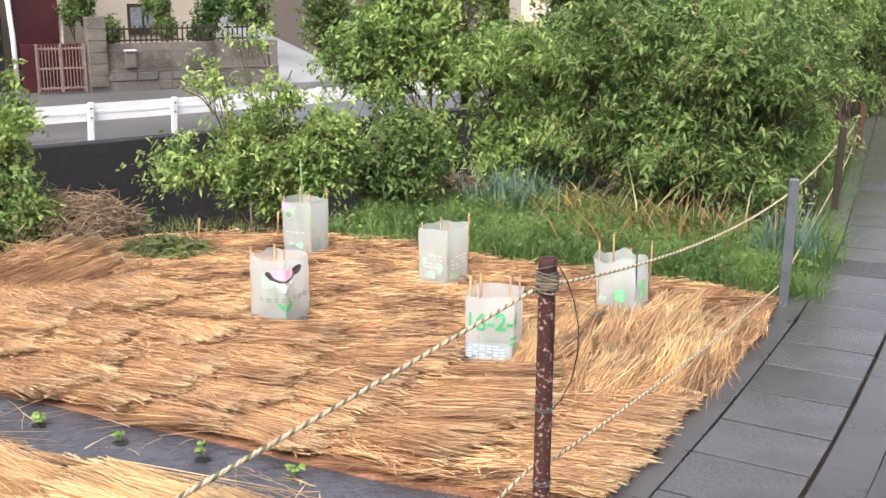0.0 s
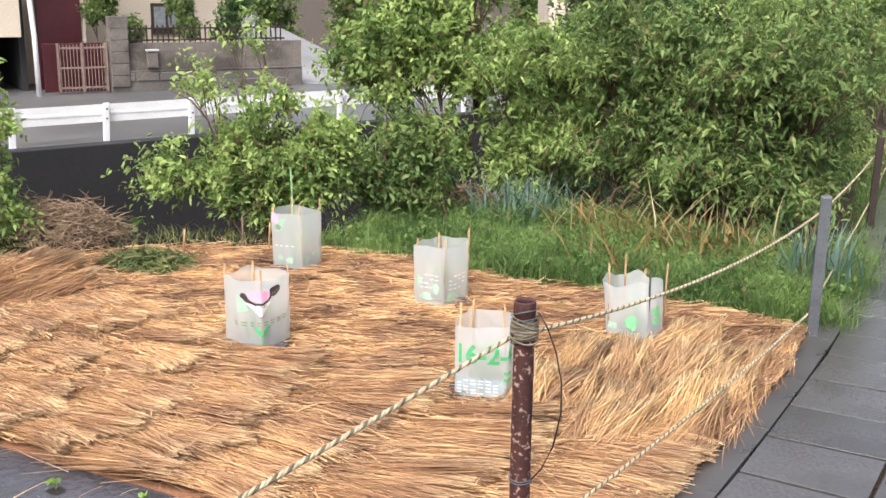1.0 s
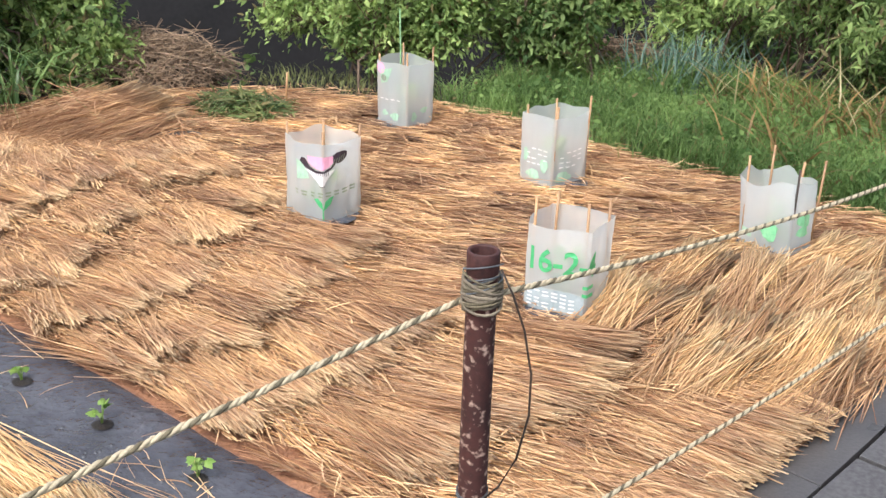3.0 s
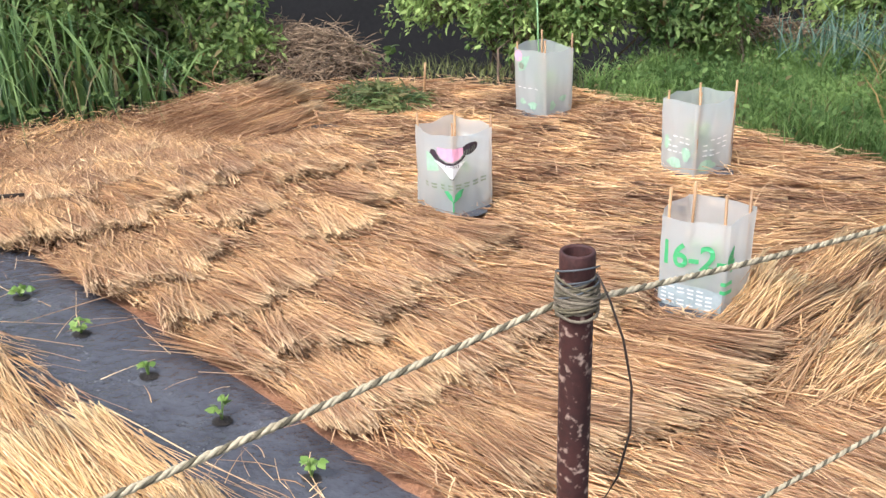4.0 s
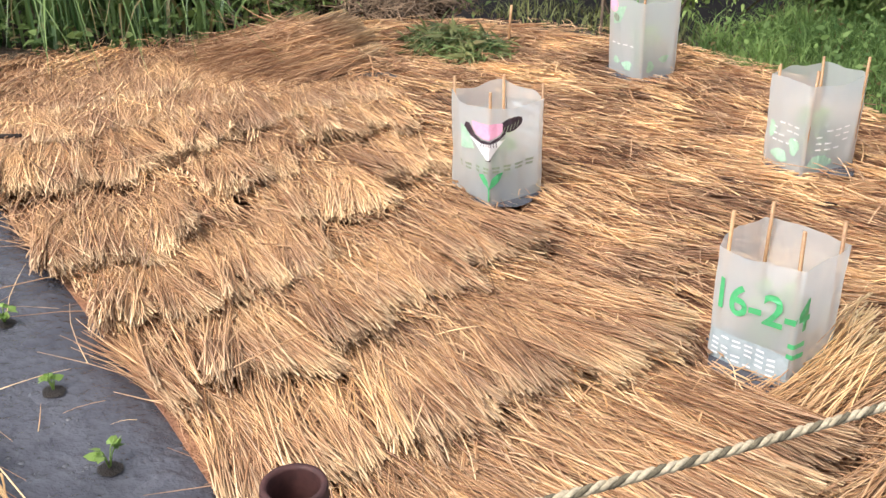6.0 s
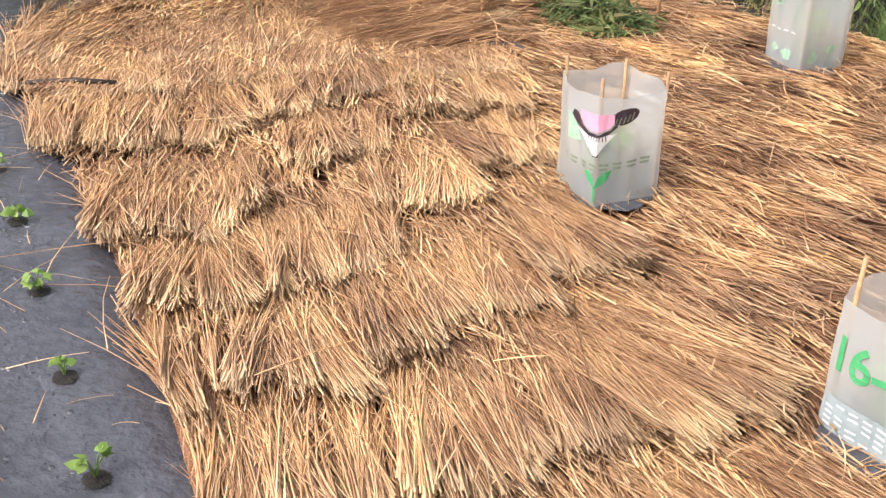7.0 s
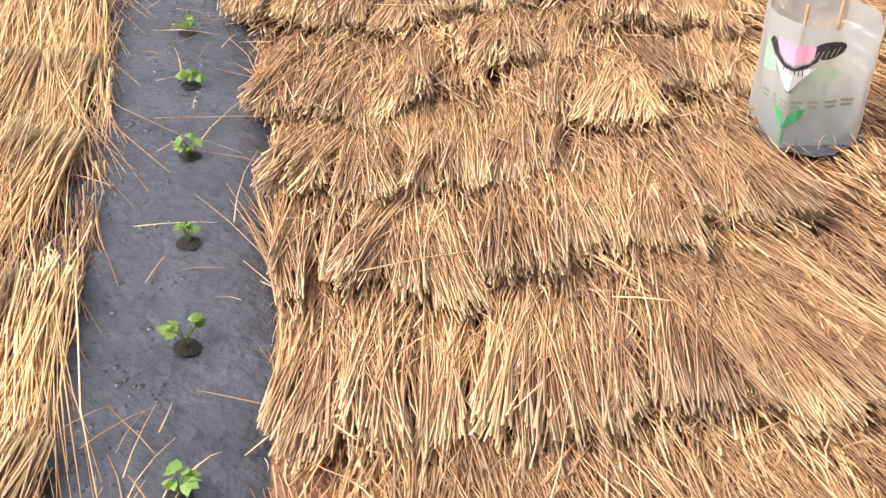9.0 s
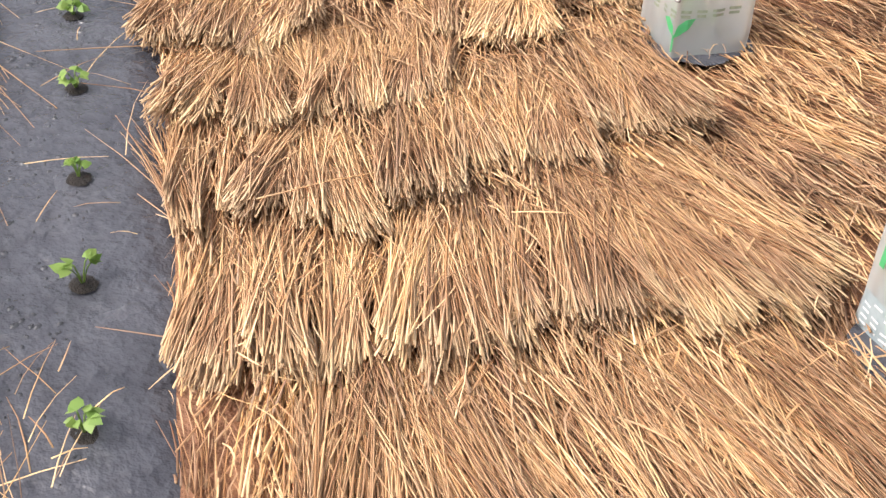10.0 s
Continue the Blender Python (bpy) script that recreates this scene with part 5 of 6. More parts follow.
def build_planting():
    # back corner of the bed
    shrub("shrub", (-2.95, 7.0, 0), [((0, 0, 0.35), (0.42, 0.35, 0.33), 3), ((0.2, 0, 0.72), (0.25, 0.25, 0.2), 0.8), ((-0.3, 0, 0.8), (0.35, 0.3, 0.3), 1.6), ((0.25, -0.1, 0.15), (0.3, 0.25, 0.12), 1),
                                    ((0.05, 0, 1.1), (0.25, 0.2, 0.2), 0.5)], 620, 0.06, LEAF_BRIGHT, "fresh green leafy shrub at the bed's back corner", 10, 14, 0.4)
    shrub("shrub", (-3.65, 6.75, 0), [((0, 0, 0.4), (0.5, 0.4, 0.35), 3), ((0, 0, 0.9), (0.45, 0.4, 0.35), 2)], 700, 0.062, LEAF_MID, "leafy green shrub behind the straw bed", 8, 14, 0.4)
    shrub("shrub", (-4.4, 6.4, 0), [((0, 0, 0.4), (0.55, 0.45, 0.4), 3), ((0, 0, 0.95), (0.5, 0.4, 0.35), 2)], 700, 0.062, LEAF_MID, "leafy green shrub behind the straw bed", 8, 14, 0.4)
    shrub("shrub", (-4.0, 7.7, -0.1), [((0, 0, 0.5), (0.7, 0.5, 0.45), 3), ((0, 0, 1.1), (0.6, 0.4, 0.35), 2)], 700, 0.07, LEAF_DARK, "dark green shrub at the canal bank", 8, 12, 0.4)
    shrub("shrub", (-2.75, 6.62, 0), [((0, 0, 0.1), (0.35, 0.16, 0.1), 1), ((-0.5, -0.15, 0.1), (0.3, 0.18, 0.1), 1)], 220, 0.055, LEAF_MID, "low ground-covering leaves at the bed's edge", 5, 8, 0.2, spread=0.2)
    for x, y, n, tall in ((-2.85, 6.3, 26, 0.4), (-3.1, 6.15, 42, 0.6), (-3.4, 5.95, 60, 0.75), (-3.75, 5.75, 60, 0.8), (-3.55, 6.2, 40, 0.7), (-4.1, 5.6, 60, 0.75), (-4.5, 5.4, 60, 0.7)):
        blades("sedge_clump", clump_spots(x, y, 0.07, n), tall, SEDGE, "arching green sedge clump beside the straw", "grass", 0.95, 0.018, droop=1.1)
    shrub("shrub", (-3.2, 6.45, 0), [((0, 0, 0.3), (0.3, 0.25, 0.25), 2), ((0.1, 0, 0.65), (0.25, 0.2, 0.2), 1)], 260, 0.06, LEAF_MID, "leafy green shrub among the sedge", 6, 12, 0.4)
    shrub("shrub", (-3.9, 6.1, 0), [((0, 0, 0.35), (0.35, 0.3, 0.3), 2), ((0.1, 0, 0.75), (0.3, 0.25, 0.25), 1)], 300, 0.06, LEAF_MID, "leafy green shrub among the sedge", 6, 12, 0.4)
    # shrub in front of the canal, with bare young shoots above it
    shrub("shrub", (-1.2, 7.65, 0), [((0.05, 0, 0.28), (0.5, 0.32, 0.27), 4.5), ((0.45, 0.1, 0.45), (0.28, 0.28, 0.25), 2), ((-0.15, 0, 0.52), (0.28, 0.25, 0.18), 1.4), ((-0.65, 0, 0.3), (0.28, 0.2, 0.15), 0.7),
                                     ((-0.42, 0, 0.95), (0.16, 0.14, 0.1), 0.22), ((-0.12, 0, 1.2), (0.2, 0.14, 0.12), 0.26), ((0.1, 0, 0.82), (0.18, 0.2, 0.1), 0.3)], 720, 0.055, LEAF_BRIGHT,
          "fresh green shrub with bare young shoots above", 14, 14, 0.4)
    shrub("shrub", (-0.35, 7.95, 0), [((0, 0, 0.25), (0.35, 0.28, 0.22), 3), ((0.1, 0, 0.5), (0.3, 0.25, 0.18), 1.2)], 360, 0.055, LEAF_MID, "small green shrub at the edge of the grass", 7, 14, 0.4)
    shrub("hedge_shrub", (0.05, 9.35, -0.1), [((-0.85, 0, 1.05), (0.34, 0.3, 0.26), 1.4), ((-0.4, 0, 1.3), (0.45, 0.35, 0.33), 3), ((0.1, 0, 1.1), (0.42, 0.35, 0.33), 3), ((-0.6, 0, 0.85), (0.22, 0.2, 0.14), 0.6),
                                             ((0.45, 0, 0.4), (0.3, 0.35, 0.35), 2), ((-0.3, -0.15, 0.3), (0.4, 0.25, 0.12), 1.3), ((-0.2, 0.2, 1.75), (0.7, 0.4, 0.3), 2.5)], 1100, 0.072, LEAF_BRIGHT,
          "tall leafy green hedge shrub with drooping young leaves", 12, 14, 0.55, group="hedge behind the grass")
    for x, y, z, tall, n, mat, leaf in ((0.8, 8.9, 0, 1.25, 950, LEAF_BRIGHT, 0.085), (1.35, 8.45, 0, 1.4, 1000, LEAF_MID, 0.085), (1.7, 8.0, 0, 1.1, 600, LEAF_MID, 0.08), (2.15, 7.85, 0, 1.2, 800, LEAF_MID, 0.085), (2.3, 8.6, 0, 1.35, 700, LEAF_MID, 0.085),
                                        (2.55, 9.3, 0, 1.5, 950, LEAF_BRIGHT, 0.085), (3.05, 10.3, 0, 1.6, 900, LEAF_BRIGHT, 0.09), (3.5, 11.4, 0, 1.7, 800, LEAF_MID, 0.09),
                                        (0.95, 10.1, -0.3, 2.1, 900, LEAF_DARK, 0.11), (1.95, 10.1, -0.2, 2.1, 900, LEAF_DARK, 0.11), (2.7, 11.4, -0.2, 2.0, 700, LEAF_DARK, 0.11), (4.1, 12.9, 0, 1.7, 600, LEAF_BRIGHT, 0.09), (4.7, 14.3, 0, 2.0, 600, LEAF_MID, 0.1),
                                        (5.3, 16.0, 0, 2.2, 600, LEAF_BRIGHT, 0.1), (6.2, 18.0, 0, 2.3, 600, LEAF_MID, 0.11), (7.6, 19.5, 0, 2.3, 500, LEAF_BRIGHT, 0.11), (5.2, 14.2, 0, 1.8, 600, LEAF_MID, 0.1), (6.0, 16.2, 0, 2.0, 500, LEAF_BRIGHT, 0.1)):
        hedge_shrub(x, y, z, tall, n, mat, leaf)
    grass_area = [(-0.75, 7.2), (-0.2, 7.0), (0.25, 6.62), (0.85, 6.32), (1.42, 6.0), (1.8, 5.78), (2.0, 5.95), (2.4, 6.9), (2.45, 7.2), (1.8, 7.4), (1.25, 7.95), (0.7, 8.5), (-0.5, 8.2)]
    kept = []
    for x, y in scatter(grass_area, 620):
        n, r, z = random.randint(25, 70), random.uniform(0.03, 0.075), random.uniform(-0.03, 0.05)
        kept += [(random.gauss(x, r), random.gauss(y, r), z) for _ in range(n)]
    blades("grass", kept, 0.18, GRASS, "soft fresh green grass behind the straw", "grass", 0.75, 0.005)
    edge = [(x, y) for x, y in scatter([(-0.8, 7.15), (-0.2, 6.9), (0.25, 6.55), (0.85, 6.25), (1.8, 5.72), (1.9, 5.85), (0.9, 6.42), (0.3, 6.75), (-0.2, 7.1), (-0.7, 7.4)], 1500)]
    blades("edge_grass", edge, 0.11, GRASS, "grass leaning over the straw's edge", "grass", 0.9, 0.006)
    verge = scatter([(1.78, 5.72), (1.95, 5.75), (2.4, 6.8), (4.1, 10.8), (3.6, 10.6), (2.5, 7.6)], 2600)
    blades("verge_grass", verge, 0.1, GRASS, "short grass verge along the kerb", "grass", 0.8, 0.006)
    leaf_spots = np.array([(x, y, random.uniform(0.03, 0.14)) for x, y in scatter(grass_area, 3500)])
    v, t = leaves(leaf_spots, np.random.normal(0, 1, (3500, 3)) * (1, 1, 0.5) + (0, 0, 0.3), np.random.uniform(0.02, 0.045, 3500), 1.1)
    tagged(part("herbage", array_mesh("herbage", v, None, t), GRASS), "small-leaved green herbs in the grass", "weeds", kind="stuff")
    blades("iris_clump", clump_spots(0.42, 8.15, 0.2, 260), 0.36, IRIS, "blue-green upright sword-leaved clump", "plant", 0.55, 0.012)
    blades("iris_clump", clump_spots(1.98, 6.5, 0.1, 170), 0.4, IRIS, "blue-green sword-leaved clump by the kerb", "plant", 0.35, 0.013)
    for x, y, n in ((0.85, 7.75, 60), (1.05, 7.4, 90), (1.2, 7.55, 60), (1.4, 7.45, 90), (1.6, 7.35, 60), (1.0, 7.0, 50), (1.0, 6.6, 50), (1.85, 7.0, 50), (2.2, 7.3, 40), (1.5, 7.1, 70), (1.7, 6.85, 50), (1.35, 6.85, 50), (1.75, 7.3, 70)):
        blades("withered_weeds", clump_spots(x, y, 0.11, n // 2), 0.3, BROWN_WEED, "tawny withered weeds in the grass", "weeds", 0.9, 0.018)
    for x, y, n in ((0.8, 7.7, 12), (1.2, 7.5, 16), (1.6, 7.4, 16), (1.9, 7.2, 12)):
        blades("dead_blades", clump_spots(x, y, 0.16, n), 0.56, STRAW_BLADE, "long pale dead grass blades, bent over", "weeds", 0.9, 0.009)
    heap("brush_pile", -2.48, 7.15, (0.5, 0.32), 0.21, 1500, 0.3, 0.0026, DRY_TWIG, "brown heap of dry twigs and pulled weeds", "brush pile", SOIL)
    heap("brush_pile", 0.0, 8.35, (0.35, 0.2), 0.14, 260, 0.3, 0.0035, DRY_TWIG, "small heap of reddish dry twigs behind the grass", "brush pile", SOIL)
    heap("soil_mound", -1.8, 6.1, (0.26, 0.14), 0.09, 90, 0.16, 0.0016, STRAW_OLD, "low wet grey soil mound among the straw", "mound", GREY_SOIL)
    cut = heap("cut_weeds", -1.66, 6.58, (0.22, 0.13), 0.08, 260, 0.2, 0.0022, SEDGE, "wilting heap of cut green weeds on the straw", "weeds", SOIL)
    n = 900
    a, q = np.random.uniform(0, 6.28, n), np.random.uniform(0, 1, n) ** 0.6
    pos = np.stack([np.cos(a) * q * 0.24 * (1 + 0.25 * np.sin(3 * a)), np.sin(a) * q * 0.15 * (1 + 0.3 * np.cos(2 * a)), 0.09 * np.sqrt(1 - q * q) + np.random.uniform(-0.02, 0.05, n)], axis=1)
    v, t = leaves(pos, np.random.normal(0, 1, (n, 3)) * (1, 1, 0.35), np.random.uniform(0.03, 0.1, n), 0.35)
    tagged(part("foliage", array_mesh("foliage", v, None, t), WILTED, cut), kind="stuff")
    blades("withered_weeds", [(x, y) for x, y in scatter([(-2.0, 7.35), (-0.8, 7.25), (-0.8, 7.7), (-1.9, 7.75)], 600)], 0.08, WILTED, "short wilted weeds behind the straw", "weeds", 0.9, 0.007)
    n = 2600
    spots = np.array([(x, y, random.uniform(0.0, 0.12)) for x, y in scatter([(-4.2, 5.5), (-3.3, 5.75), (-2.95, 6.1), (-2.6, 6.5), (-2.4, 6.9), (-1.95, 7.25), (-1.9, 7.55), (-2.8, 7.5), (-4.2, 6.8)], n)])
    v, t = leaves(spots, np.random.normal(0, 1, (n, 3)) * (1, 1, 0.4) + (0, 0, 0.2), np.random.uniform(0.025, 0.07, n), 1.2)
    tagged(part("ground_cover", array_mesh("ground_cover", v, None, t), LEAF_MID), "low green leaves covering the soil behind the straw", "weeds", kind="stuff")
    for x, y, h in ((-1.07, 7.06, 0.2), (1.0, 6.05, 0.22), (1.65, 7.8, 0.3), (-1.52, 6.83, 0.2)):
        ob = part("cane", tube([(0, 0, -0.06), (0.004, 0, h * 0.5), (0.01, 0.004, h)], 0.006, 8), BAMBOO)
        ob.location = (x, y, 0)
        tagged(ob, "single upright bamboo cane stuck in the ground", "cane", "canes in the garden")
    ob = part("dark_stick", tube([(-0.12, -0.11, 0.052), (0, 0, 0.06), (0.1, 0.09, 0.05)], 0.011, 8), DARK_WOOD)
    ob.location = (-2.55, 4.83, 0)
    tagged(ob, "short dark wet stick lying on the straw", "stick")


# ---- the road beyond the canal ----
def build_far():
    a, b = (-30, -1.18), (40, 57.34)
    u = (Vector(b) - Vector(a)).normalized()
    ang = math.atan2(u.y, u.x)
    length = (Vector(b) - Vector(a)).length
    mid = (Vector(a) + Vector(b)) / 2
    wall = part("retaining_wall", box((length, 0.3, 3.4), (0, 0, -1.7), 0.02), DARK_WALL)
    wall.location, wall.rotation_euler = (mid.x, mid.y, ROAD_Z + 0.02), (0, 0, ang)
    tagged(wall, "black damp concrete canal wall below the road", "wall", kind="structure")
    rail = thing("guardrail", (mid.x - 0.3 * u.y, mid.y + 0.3 * u.x, ROAD_Z), "white painted steel guardrail along the road edge", "guardrail")
    rail.rotation_euler = (0, 0, ang)
    bm = bmesh.new()
    prof = [(0, 0.33), (0.035, 0.36), (0.035, 0.42), (-0.02, 0.455), (-0.02, 0.5), (0.035, 0.535), (0.035, 0.6), (0, 0.63), (-0.012, 0.63), (-0.012, 0.33)]
    ends = [[bm.verts.new((x, y, z)) for y, z in prof] for x in (-length / 2, length / 2)]
    for k in range(len(prof)):
        bm.faces.new((ends[0][k], ends[0][(k + 1) % len(prof)], ends[1][(k + 1) % len(prof)], ends[1][k]))
    part("rail_beam", bm, WHITE_PAINT, rail)
    for k in range(-12, 24):
        off = (Vector((-6.235, 19.136)) + u * (1.56 * k) - mid).dot(u)
        post = part("rail_post", box((0.11, 0.05, 0.66), (0, 0, 0.33), 0.012), WHITE_PAINT, rail)
        post.location, post.rotation_euler = (off, -0.07, 0), (0, 0.05, 0)
        for z in (0.4, 0.56):
            bolt = part("bolt", tube([(-0.02, -0.1, z), (-0.02, -0.075, z)], 0.016, 8), DARK_WOOD, post, "dark bolt head")
    n = Vector((-u.y, u.x))
    v, q = [], []
    for s in (0, length):
        for d in (0.12, 14.0):
            p = Vector(a) + u * s + n * d
            v.append((p.x, p.y, ROAD_Z + 0.012))
    tagged(part("far_road", array_mesh("far_road", v, [(0, 2, 3, 1)]), FAR_ROAD), "wet grey asphalt road beyond the canal", "road", kind="structure")
    # boundary wall: rough stone courses below, blocks above, pillar and gate
    ha, hb = Vector((-8.79, 27.13)), Vector((-4.58, 29.8))
    hu = (hb - ha).normalized()
    hang = math.atan2(hu.y, hu.x)
    bw = thing("boundary_wall", (ha.x, ha.y, ROAD_Z), "mossy grey stone and block boundary wall", "wall", kind="structure")
    bw.rotation_euler, bw.scale = (0, 0, hang), (1.17, 1.17, 1.17)
    L = (hb - ha).length / 1.17
    part("wall_core", box((L - 0.02, 0.24, 1.0), (L / 2, 0.056, 0.5)), BLOCK, bw)
    part("footing", box((L - 0.02, 0.1, 0.4), (L / 2, -0.068, 0.2)), STONE, bw)
    rnd = random.Random(5)
    for row in range(2):
        x = 0.02
        while x < L - 0.1:
            w = min(rnd.uniform(0.3, 0.55), L - x)
            part("stone", box((w - 0.015, 0.2, 0.185), (x + w / 2, -0.03 + rnd.uniform(-0.015, 0.015), 0.12 + 0.195 * row), 0.018), STONE, bw)
            x += w
    part("ledge", box((L, 0.26, 0.04), (L / 2, 0, 0.43), 0.008), BLOCK, bw)
    for row in range(3):
        x = 0.36 - 0.2 * (row % 2)
        while x < L - 0.02:
            w = min(0.4, L - x)
            part("block", box((w - 0.002, 0.14, 0.184), (x + w / 2, 0.0, 0.545 + 0.185 * row), 0.006), BLOCK, bw)
            x += w
    for row in range(6):
        part("block", box((0.37, 0.3, 0.232), (0.2, -0.02, 0.24 + 0.24 * row), 0.008), BLOCK, bw)
    ob = thing("letter_box", (0, 0, 0), "pale stone letter box with a white lid", "letter box")
    ob.matrix_world = bw.matrix_basis @ Matrix.Translation((0.87, -0.14, 0.5))
    part("body", box((0.22, 0.12, 0.34), (0, 0, 0.17), 0.01), BLOCK, ob)
    part("lid", box((0.25, 0.16, 0.045), (0, -0.01, 0.36), 0.01), PALE_STONE, ob, "pale lid")
    fence = thing("garden_fence", (0, 0, 0), "dark iron bar fence on the boundary wall", "fence")
    fence.matrix_world = bw.matrix_basis @ Matrix.Translation((0.42, 0.04, 1.0))
    for k in range(30):
        part("bar", box((0.03, 0.03, 0.36), (0.06 + k * 0.115, 0, 0.19), 0.004), DARK_WOOD, fence)
    for z in (0.06, 0.3):
        part("rail", box((3.5, 0.03, 0.035), (1.73, 0, z), 0.004), DARK_WOOD, fence)
    gate = thing("gate", (0, 0, 0), "weathered brown-red metal bar gate, closed", "gate")
    gate.matrix_world = Matrix.Translation((ha.x, ha.y, ROAD_Z)) @ Matrix.Rotation(hang, 4, "Z") @ Matrix.Scale(1.17, 4) @ Matrix.Translation((-1.0, 0, 0.03))
    for k in range(14):
        part("bar", box((0.016, 0.02, 0.94), (0.04 + k * 0.068, 0, 0.5), 0.004), GATE_PAINT, gate)
    for z in (0.1, 0.5, 0.9):
        part("rail", box((0.96, 0.036, 0.04), (0.48, 0.004, z), 0.004), GATE_PAINT, gate)
    for x in (0.0, 0.48, 0.96):
        part("gate_post", box((0.045, 0.05, 1.0), (x, 0, 0.5), 0.006), GATE_PAINT, gate)
    # house
    house = thing("house", (ha.x, ha.y, ROAD_Z), "cream rendered house with a dark red entrance", "house", kind="structure")
    house.rotation_euler, house.scale = (0, 0, hang), (1.17, 1.17, 1.17)
    part("wall", box((3.7, 5, 4.6), (1.6, 4.9, 2.3)), CREAM, house)
    part("wall", box((1.2, 0.15, 4.6), (-0.9, 2.6, 2.3)), CREAM, house)
    part("door", box((0.9, 0.1, 2.6), (-0.7, 1.2, 1.3), 0.01), RED_DOOR, house, "dark red entrance panel")
    part("porch_front", box((1.2, 0.08, 1.0), (-0.6, 0.5, 0.5), 0.01), RED_DOOR, house, "low dark red porch front behind the gate")
    part("porch_wall", box((0.1, 1.4, 3.0), (-0.2, 1.9, 1.5)), CREAM, house)
    part("carport_wall", box((3.6, 3.4, 2.8), (-3.35, 2.4, 2.53)), CREAM, house, "cream wall above the carport")
    # near-black back and side paint in the shade inside the carport
    part("carport_back", box((4.6, 0.2, 2.6), (-3.4, 5.2, 1.3)), DARK_WALL, house, "carport back wall, interior shade painted near-black")
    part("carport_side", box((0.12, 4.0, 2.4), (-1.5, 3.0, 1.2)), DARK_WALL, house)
    part("roof", box((9.0, 7, 0.3), (-1.0, 4.5, 4.75), 0.02), DARK_WOOD, house)
    win = part("window", box((1.0, 0.1, 0.7), (2.1, 2.38, 1.42), 0.01), DARK_WOOD, house, "dark window frame")
    for k in range(3):
        part("pane", box((0.26, 0.03, 0.5), (1.78 + k * 0.32, 2.32, 1.44)), PANE, win)
    pipe = part("drainpipe", tube([(-1.45, -0.2, 0.0), (-1.46, -0.2, 1.2), (-1.5, -0.16, 1.9), (-1.62, -0.1, 2.15), (-1.8, 0.0, 2.3)], 0.05, 10), WHITE_PAINT, house, "white drainpipe")
    # side road that climbs beside the wall
    v = []
    for s, zz in ((0, 0.02), (4, 0.35), (12, 1.5), (30, 3.0)):
        for w in (0.15, 3.2):
            p = hb + hu * w + Vector((-hu.y, hu.x)) * s
            v.append((p.x, p.y, ROAD_Z + zz))
    tagged(part("side_road", array_mesh("side_road", v, [(0, 1, 3, 2), (2, 3, 5, 4), (4, 5, 7, 6)]), SIDE_CONCRETE), "pale concrete side road climbing past the wall", "road", kind="structure")
    # van in the carport
    van = thing("van", (0, 0, 0), "white van parked in the carport, seen from behind", "van")
    van.matrix_world = house.matrix_basis @ Matrix.Translation((-3.05, 2.4, 0.0))
    part("body", box((1.42, 2.8, 0.85), (0, 0, 0.62), 0.07), WHITE_PAINT, van)
    part("cabin", box((1.32, 2.6, 0.55), (0, 0.05, 1.25), 0.1), WHITE_PAINT, van)
    part("rear_window", box((1.12, 0.03, 0.38), (0, -1.26, 1.24), 0.01), DARK_GLASS, van)
    part("bumper", box((1.44, 0.12, 0.2), (0, -1.42, 0.3), 0.04), GREY_PAINT, van)
    part("number_plate", box((0.33, 0.02, 0.16), (0, -1.42, 0.55), 0.004), YELLOW, van, "yellow plate")
    for sx in (-1, 1):
        part("tail_lamp", box((0.1, 0.05, 0.36), (sx * 0.63, -1.39, 0.98), 0.01), RED_LAMP, van)
        part("wheel", tube([(sx * 0.66, -0.9, 0.26), (sx * 0.52, -0.9, 0.26)], 0.26, 20), DARK_WALL, van)
        part("wheel", tube([(sx * 0.66, 0.95, 0.26), (sx * 0.52, 0.95, 0.26)], 0.26, 20), DARK_WALL, van)
    # garden plants in front of the house
    for x, y, blobs, n, words in ((0.75, 0.9, [((0, 0, 1.35), (0.32, 0.3, 0.25), 1)], 260, "clipped round shrub behind the boundary wall"),
                                  (0.1, 1.0, [((0, 0, 1.95), (0.5, 0.4, 0.2), 1), ((0.2, 0, 2.3), (0.4, 0.3, 0.2), 1)], 260, "small garden tree beside the gate pillar"),
                                  (2.0, 0.9, [((0, 0, 1.5), (0.35, 0.3, 0.25), 1), ((-0.2, 0, 2.1), (0.4, 0.3, 0.3), 1)], 300, "small garden tree by the window"),
                                  (2.9, 1.0, [((0, 0, 1.4), (0.5, 0.35, 0.35), 1), ((0.3, 0, 2.0), (0.5, 0.3, 0.3), 1)], 360, "green shrub behind the boundary wall")):
        p = house.matrix_basis @ Vector((x, y, 0))
        shrub("garden_tree", tuple(p), blobs, n, 0.12, LEAF_DARK if n > 300 else LEAF_MID, words, 4, 8, 0.2, "tree", "trees in the front garden", 0.08)
    for x, y, tall in ((7.0, 8.5, 3.8), (8.5, 6.0, 3.6), (11.0, 7.0, 3.8), (14.0, 5.0, 4.0), (17.0, 6.0, 4.2), (20.5, 7.0, 4.2)):
        p = house.matrix_basis @ Vector((x, y, 0))
        shrub("garden_tree", tuple(p), [((0, 0, tall * f), (1.1, 0.8, tall * 0.2), 1) for f in (0.25, 0.45, 0.65, 0.85)], 420, 0.2, LEAF_MID, "dark leafy tree beside the house", 6, 9, 0.3, "tree", "trees behind the road", 0.15)
    far = thing("far_house", (9.0, 34.0, ROAD_Z), "pale rendered house seen through the hedge", "house", kind="structure")
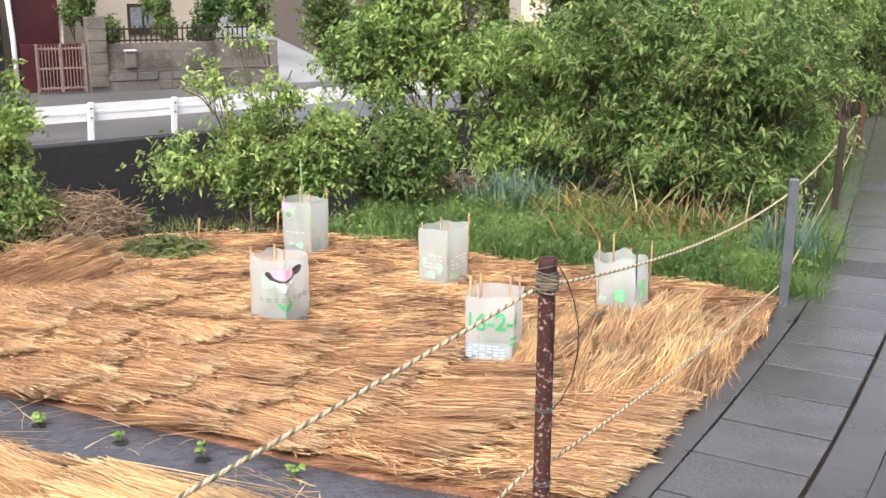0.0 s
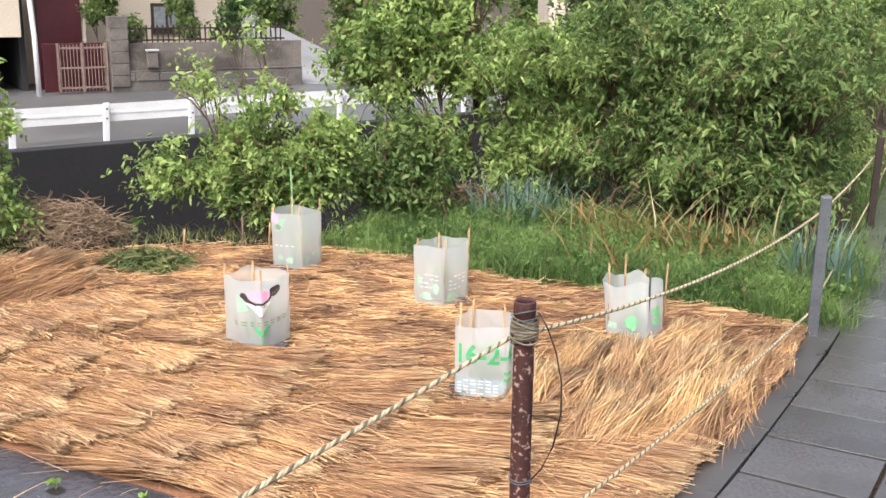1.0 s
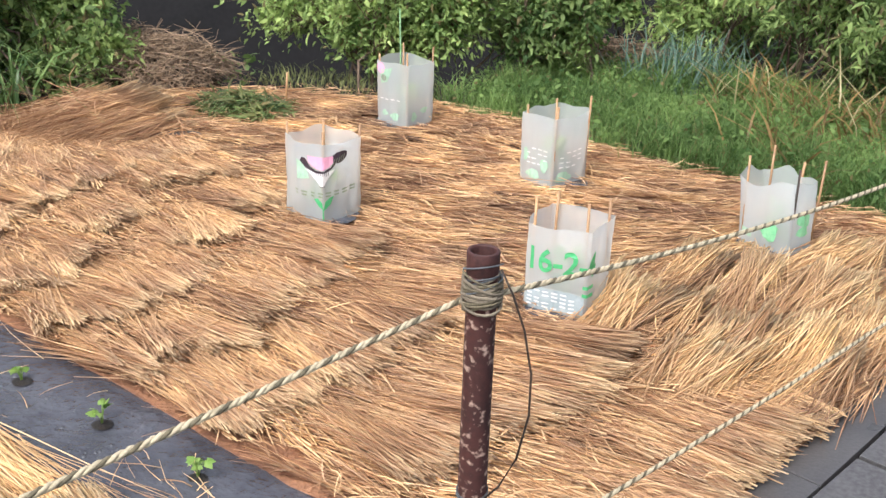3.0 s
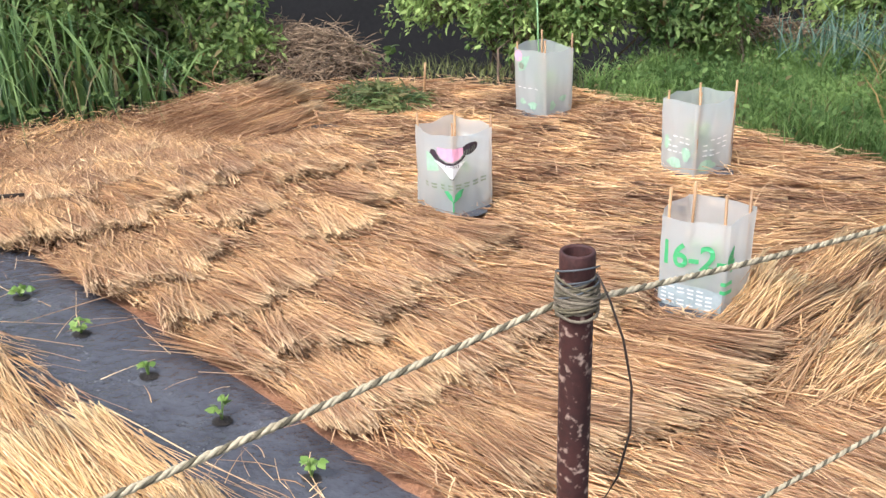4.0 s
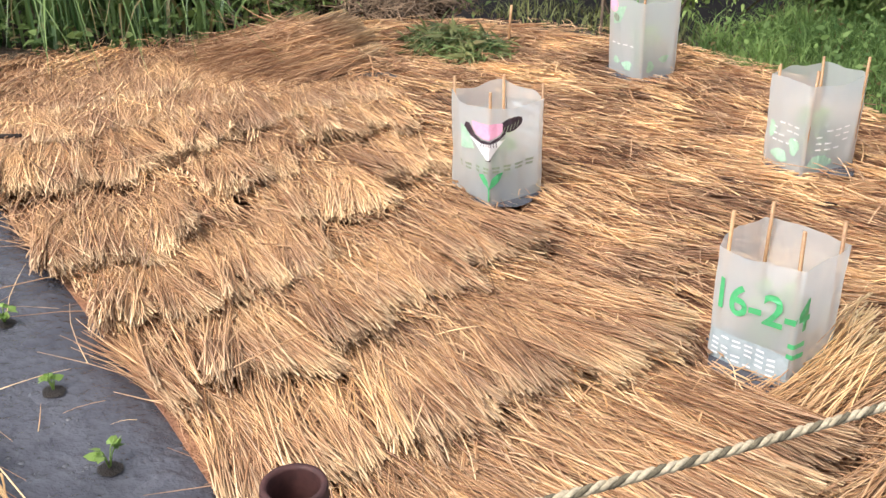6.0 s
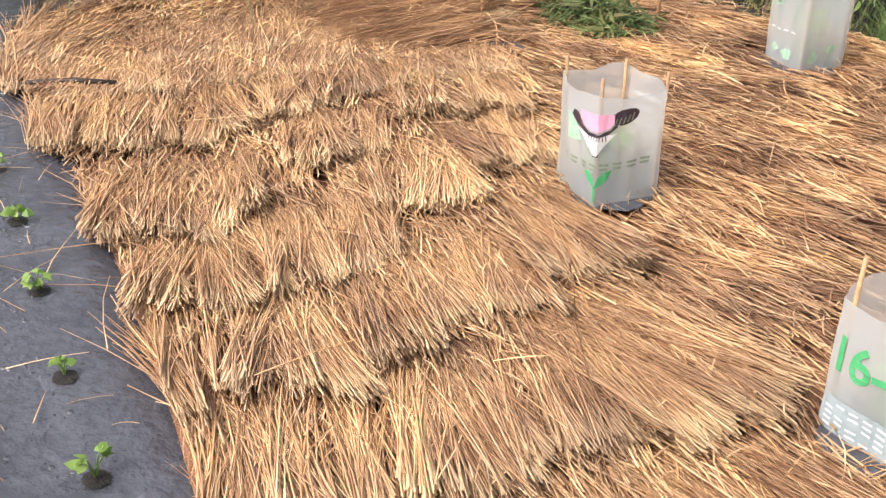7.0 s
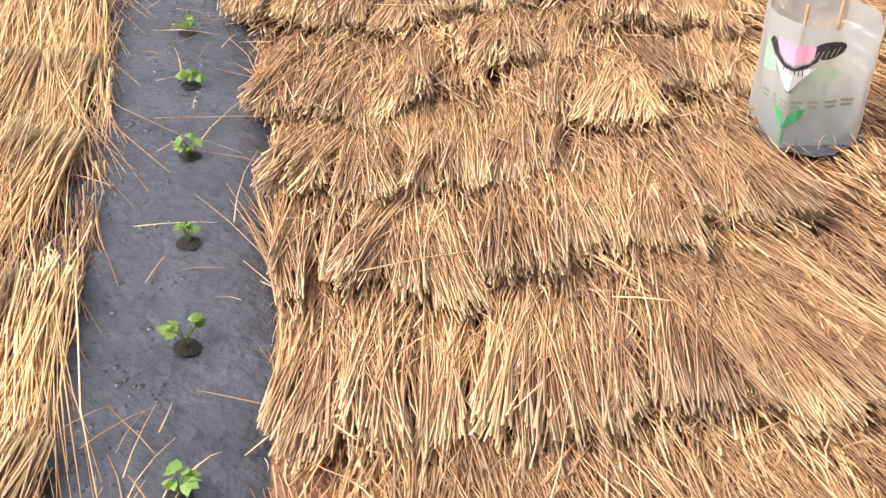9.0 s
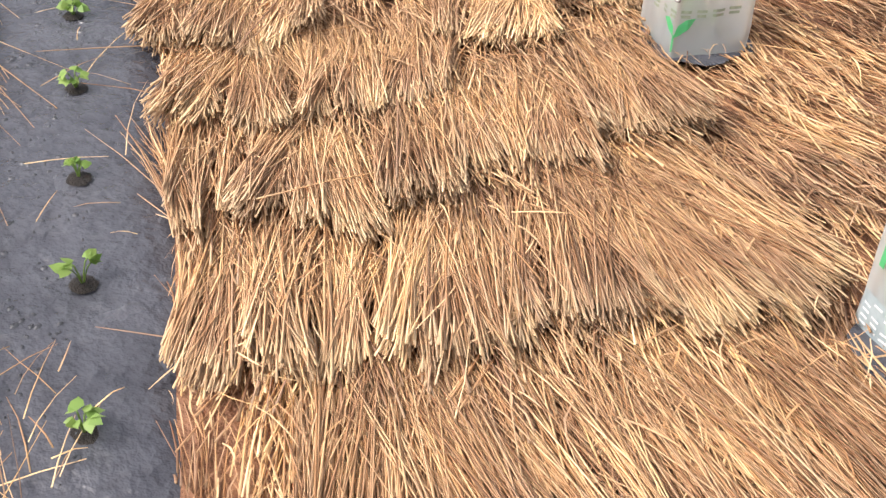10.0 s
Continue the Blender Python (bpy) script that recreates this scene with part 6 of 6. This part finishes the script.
    part("wall", box((14, 6, 5), (0, 0, 2.5)), CREAM, far)
    part("roof", box((15, 7, 0.4), (0, 0, 5.2), 0.05), DARK_WOOD, far)
    for k in range(4):
        part("window", box((1.4, 0.1, 1.1), (-5 + 3.2 * k, -3.02, 2.2), 0.02), DARK_GLASS, far)


DARK_WALL = mottled("black_damp_concrete_and_carport_shade", (0.008, 0.008, 0.009), (0.022, 0.021, 0.023), 0.8, 12, 0.75, 0.1, 0.3, 0.01)
WHITE_PAINT = mottled("white_rail_paint", (0.68, 0.68, 0.68), (0.82, 0.82, 0.82), 2, 20, 0.4, 0.1, 0.1, 0.002)
FAR_ROAD = mottled("far_wet_asphalt", (0.07, 0.07, 0.072), (0.13, 0.128, 0.13), 0.6, 30, 0.4, 0.15, 0.2, 0.003)
STONE = mottled("boundary_stone", (0.085, 0.075, 0.068), (0.2, 0.178, 0.16), 2.5, 25, 0.85, bump=0.7, bump_dist=0.02, stain=(0.06, 0.055, 0.05), stain_scale=1.2, vary=0.2)
BLOCK = mottled("old_block", (0.1, 0.084, 0.072), (0.2, 0.175, 0.155), 2, 20, 0.9, bump=0.6, bump_dist=0.01, stain=(0.055, 0.046, 0.04), stain_scale=1.3, stain_amount=0.8, stain_from=0.47, vary=0.03)
CREAM = mottled("cream_render", (0.5, 0.42, 0.33), (0.62, 0.54, 0.44), 1, 20, 0.85, bump=0.3, bump_dist=0.004)
PALE_STONE = mottled("pale_concrete", (0.36, 0.36, 0.37), (0.5, 0.5, 0.5), 1.5, 30, 0.6, bump=0.3, bump_dist=0.004)
SIDE_CONCRETE = mottled("worn_side_road_concrete", (0.2, 0.2, 0.205), (0.32, 0.32, 0.325), 0.8, 25, 0.7, bump=0.3, bump_dist=0.004)
GATE_PAINT = mottled("brown_gate_paint", (0.15, 0.1, 0.085), (0.27, 0.2, 0.165), 6, 40, 0.55, bump=0.2, bump_dist=0.001)
DARK_GLASS = mottled("dark_glass", (0.02, 0.022, 0.025), (0.04, 0.042, 0.045), 1, 5, 0.12, 0.05, 0.0)
PANE = mottled("curtained_pane", (0.16, 0.17, 0.19), (0.3, 0.32, 0.34), 3, 12, 0.15, 0.05, 0.0)
RED_LAMP = mottled("red_lamp_plastic", (0.4, 0.02, 0.02), (0.5, 0.04, 0.03), 4, 20, 0.2, 0.05, 0.0)
YELLOW = mottled("yellow_plate", (0.6, 0.42, 0.05), (0.7, 0.5, 0.08), 4, 20, 0.4, 0.05, 0.0)
SEDGE = leafy("sedge_blades", (0.04, 0.1, 0.03), (0.26, 0.38, 0.13), 0.4, 0.4)
RED_DOOR = mottled("dark_red_paint", (0.035, 0.006, 0.009), (0.07, 0.011, 0.016), 3, 30, 0.4, bump=0.1)

build_far()
build_path()
build_mulch()
build_drops()
for k, (sx, sy) in enumerate(((-0.491, 3.617), (-0.826, 3.767), (-1.146, 3.903), (-1.494, 4.054), (-1.85, 4.205), (-2.185, 4.335), (-2.602, 4.5), (-3.05, 4.68))):
    seedling(sx, sy, k, 0.8 + 0.3 * random.random())
build_straw()
for spec, words in zip(BAGS, ("milky plastic bag shelter with pink and green print", "milky plastic bag shelter with a tall green cane", "white plastic bag shelter on bamboo stakes",
                              "milky plastic bag shelter with large green figures", "leaning milky plastic bag shelter with green patches")):
    bag_shelter(spec, words)
build_fence()
build_planting()
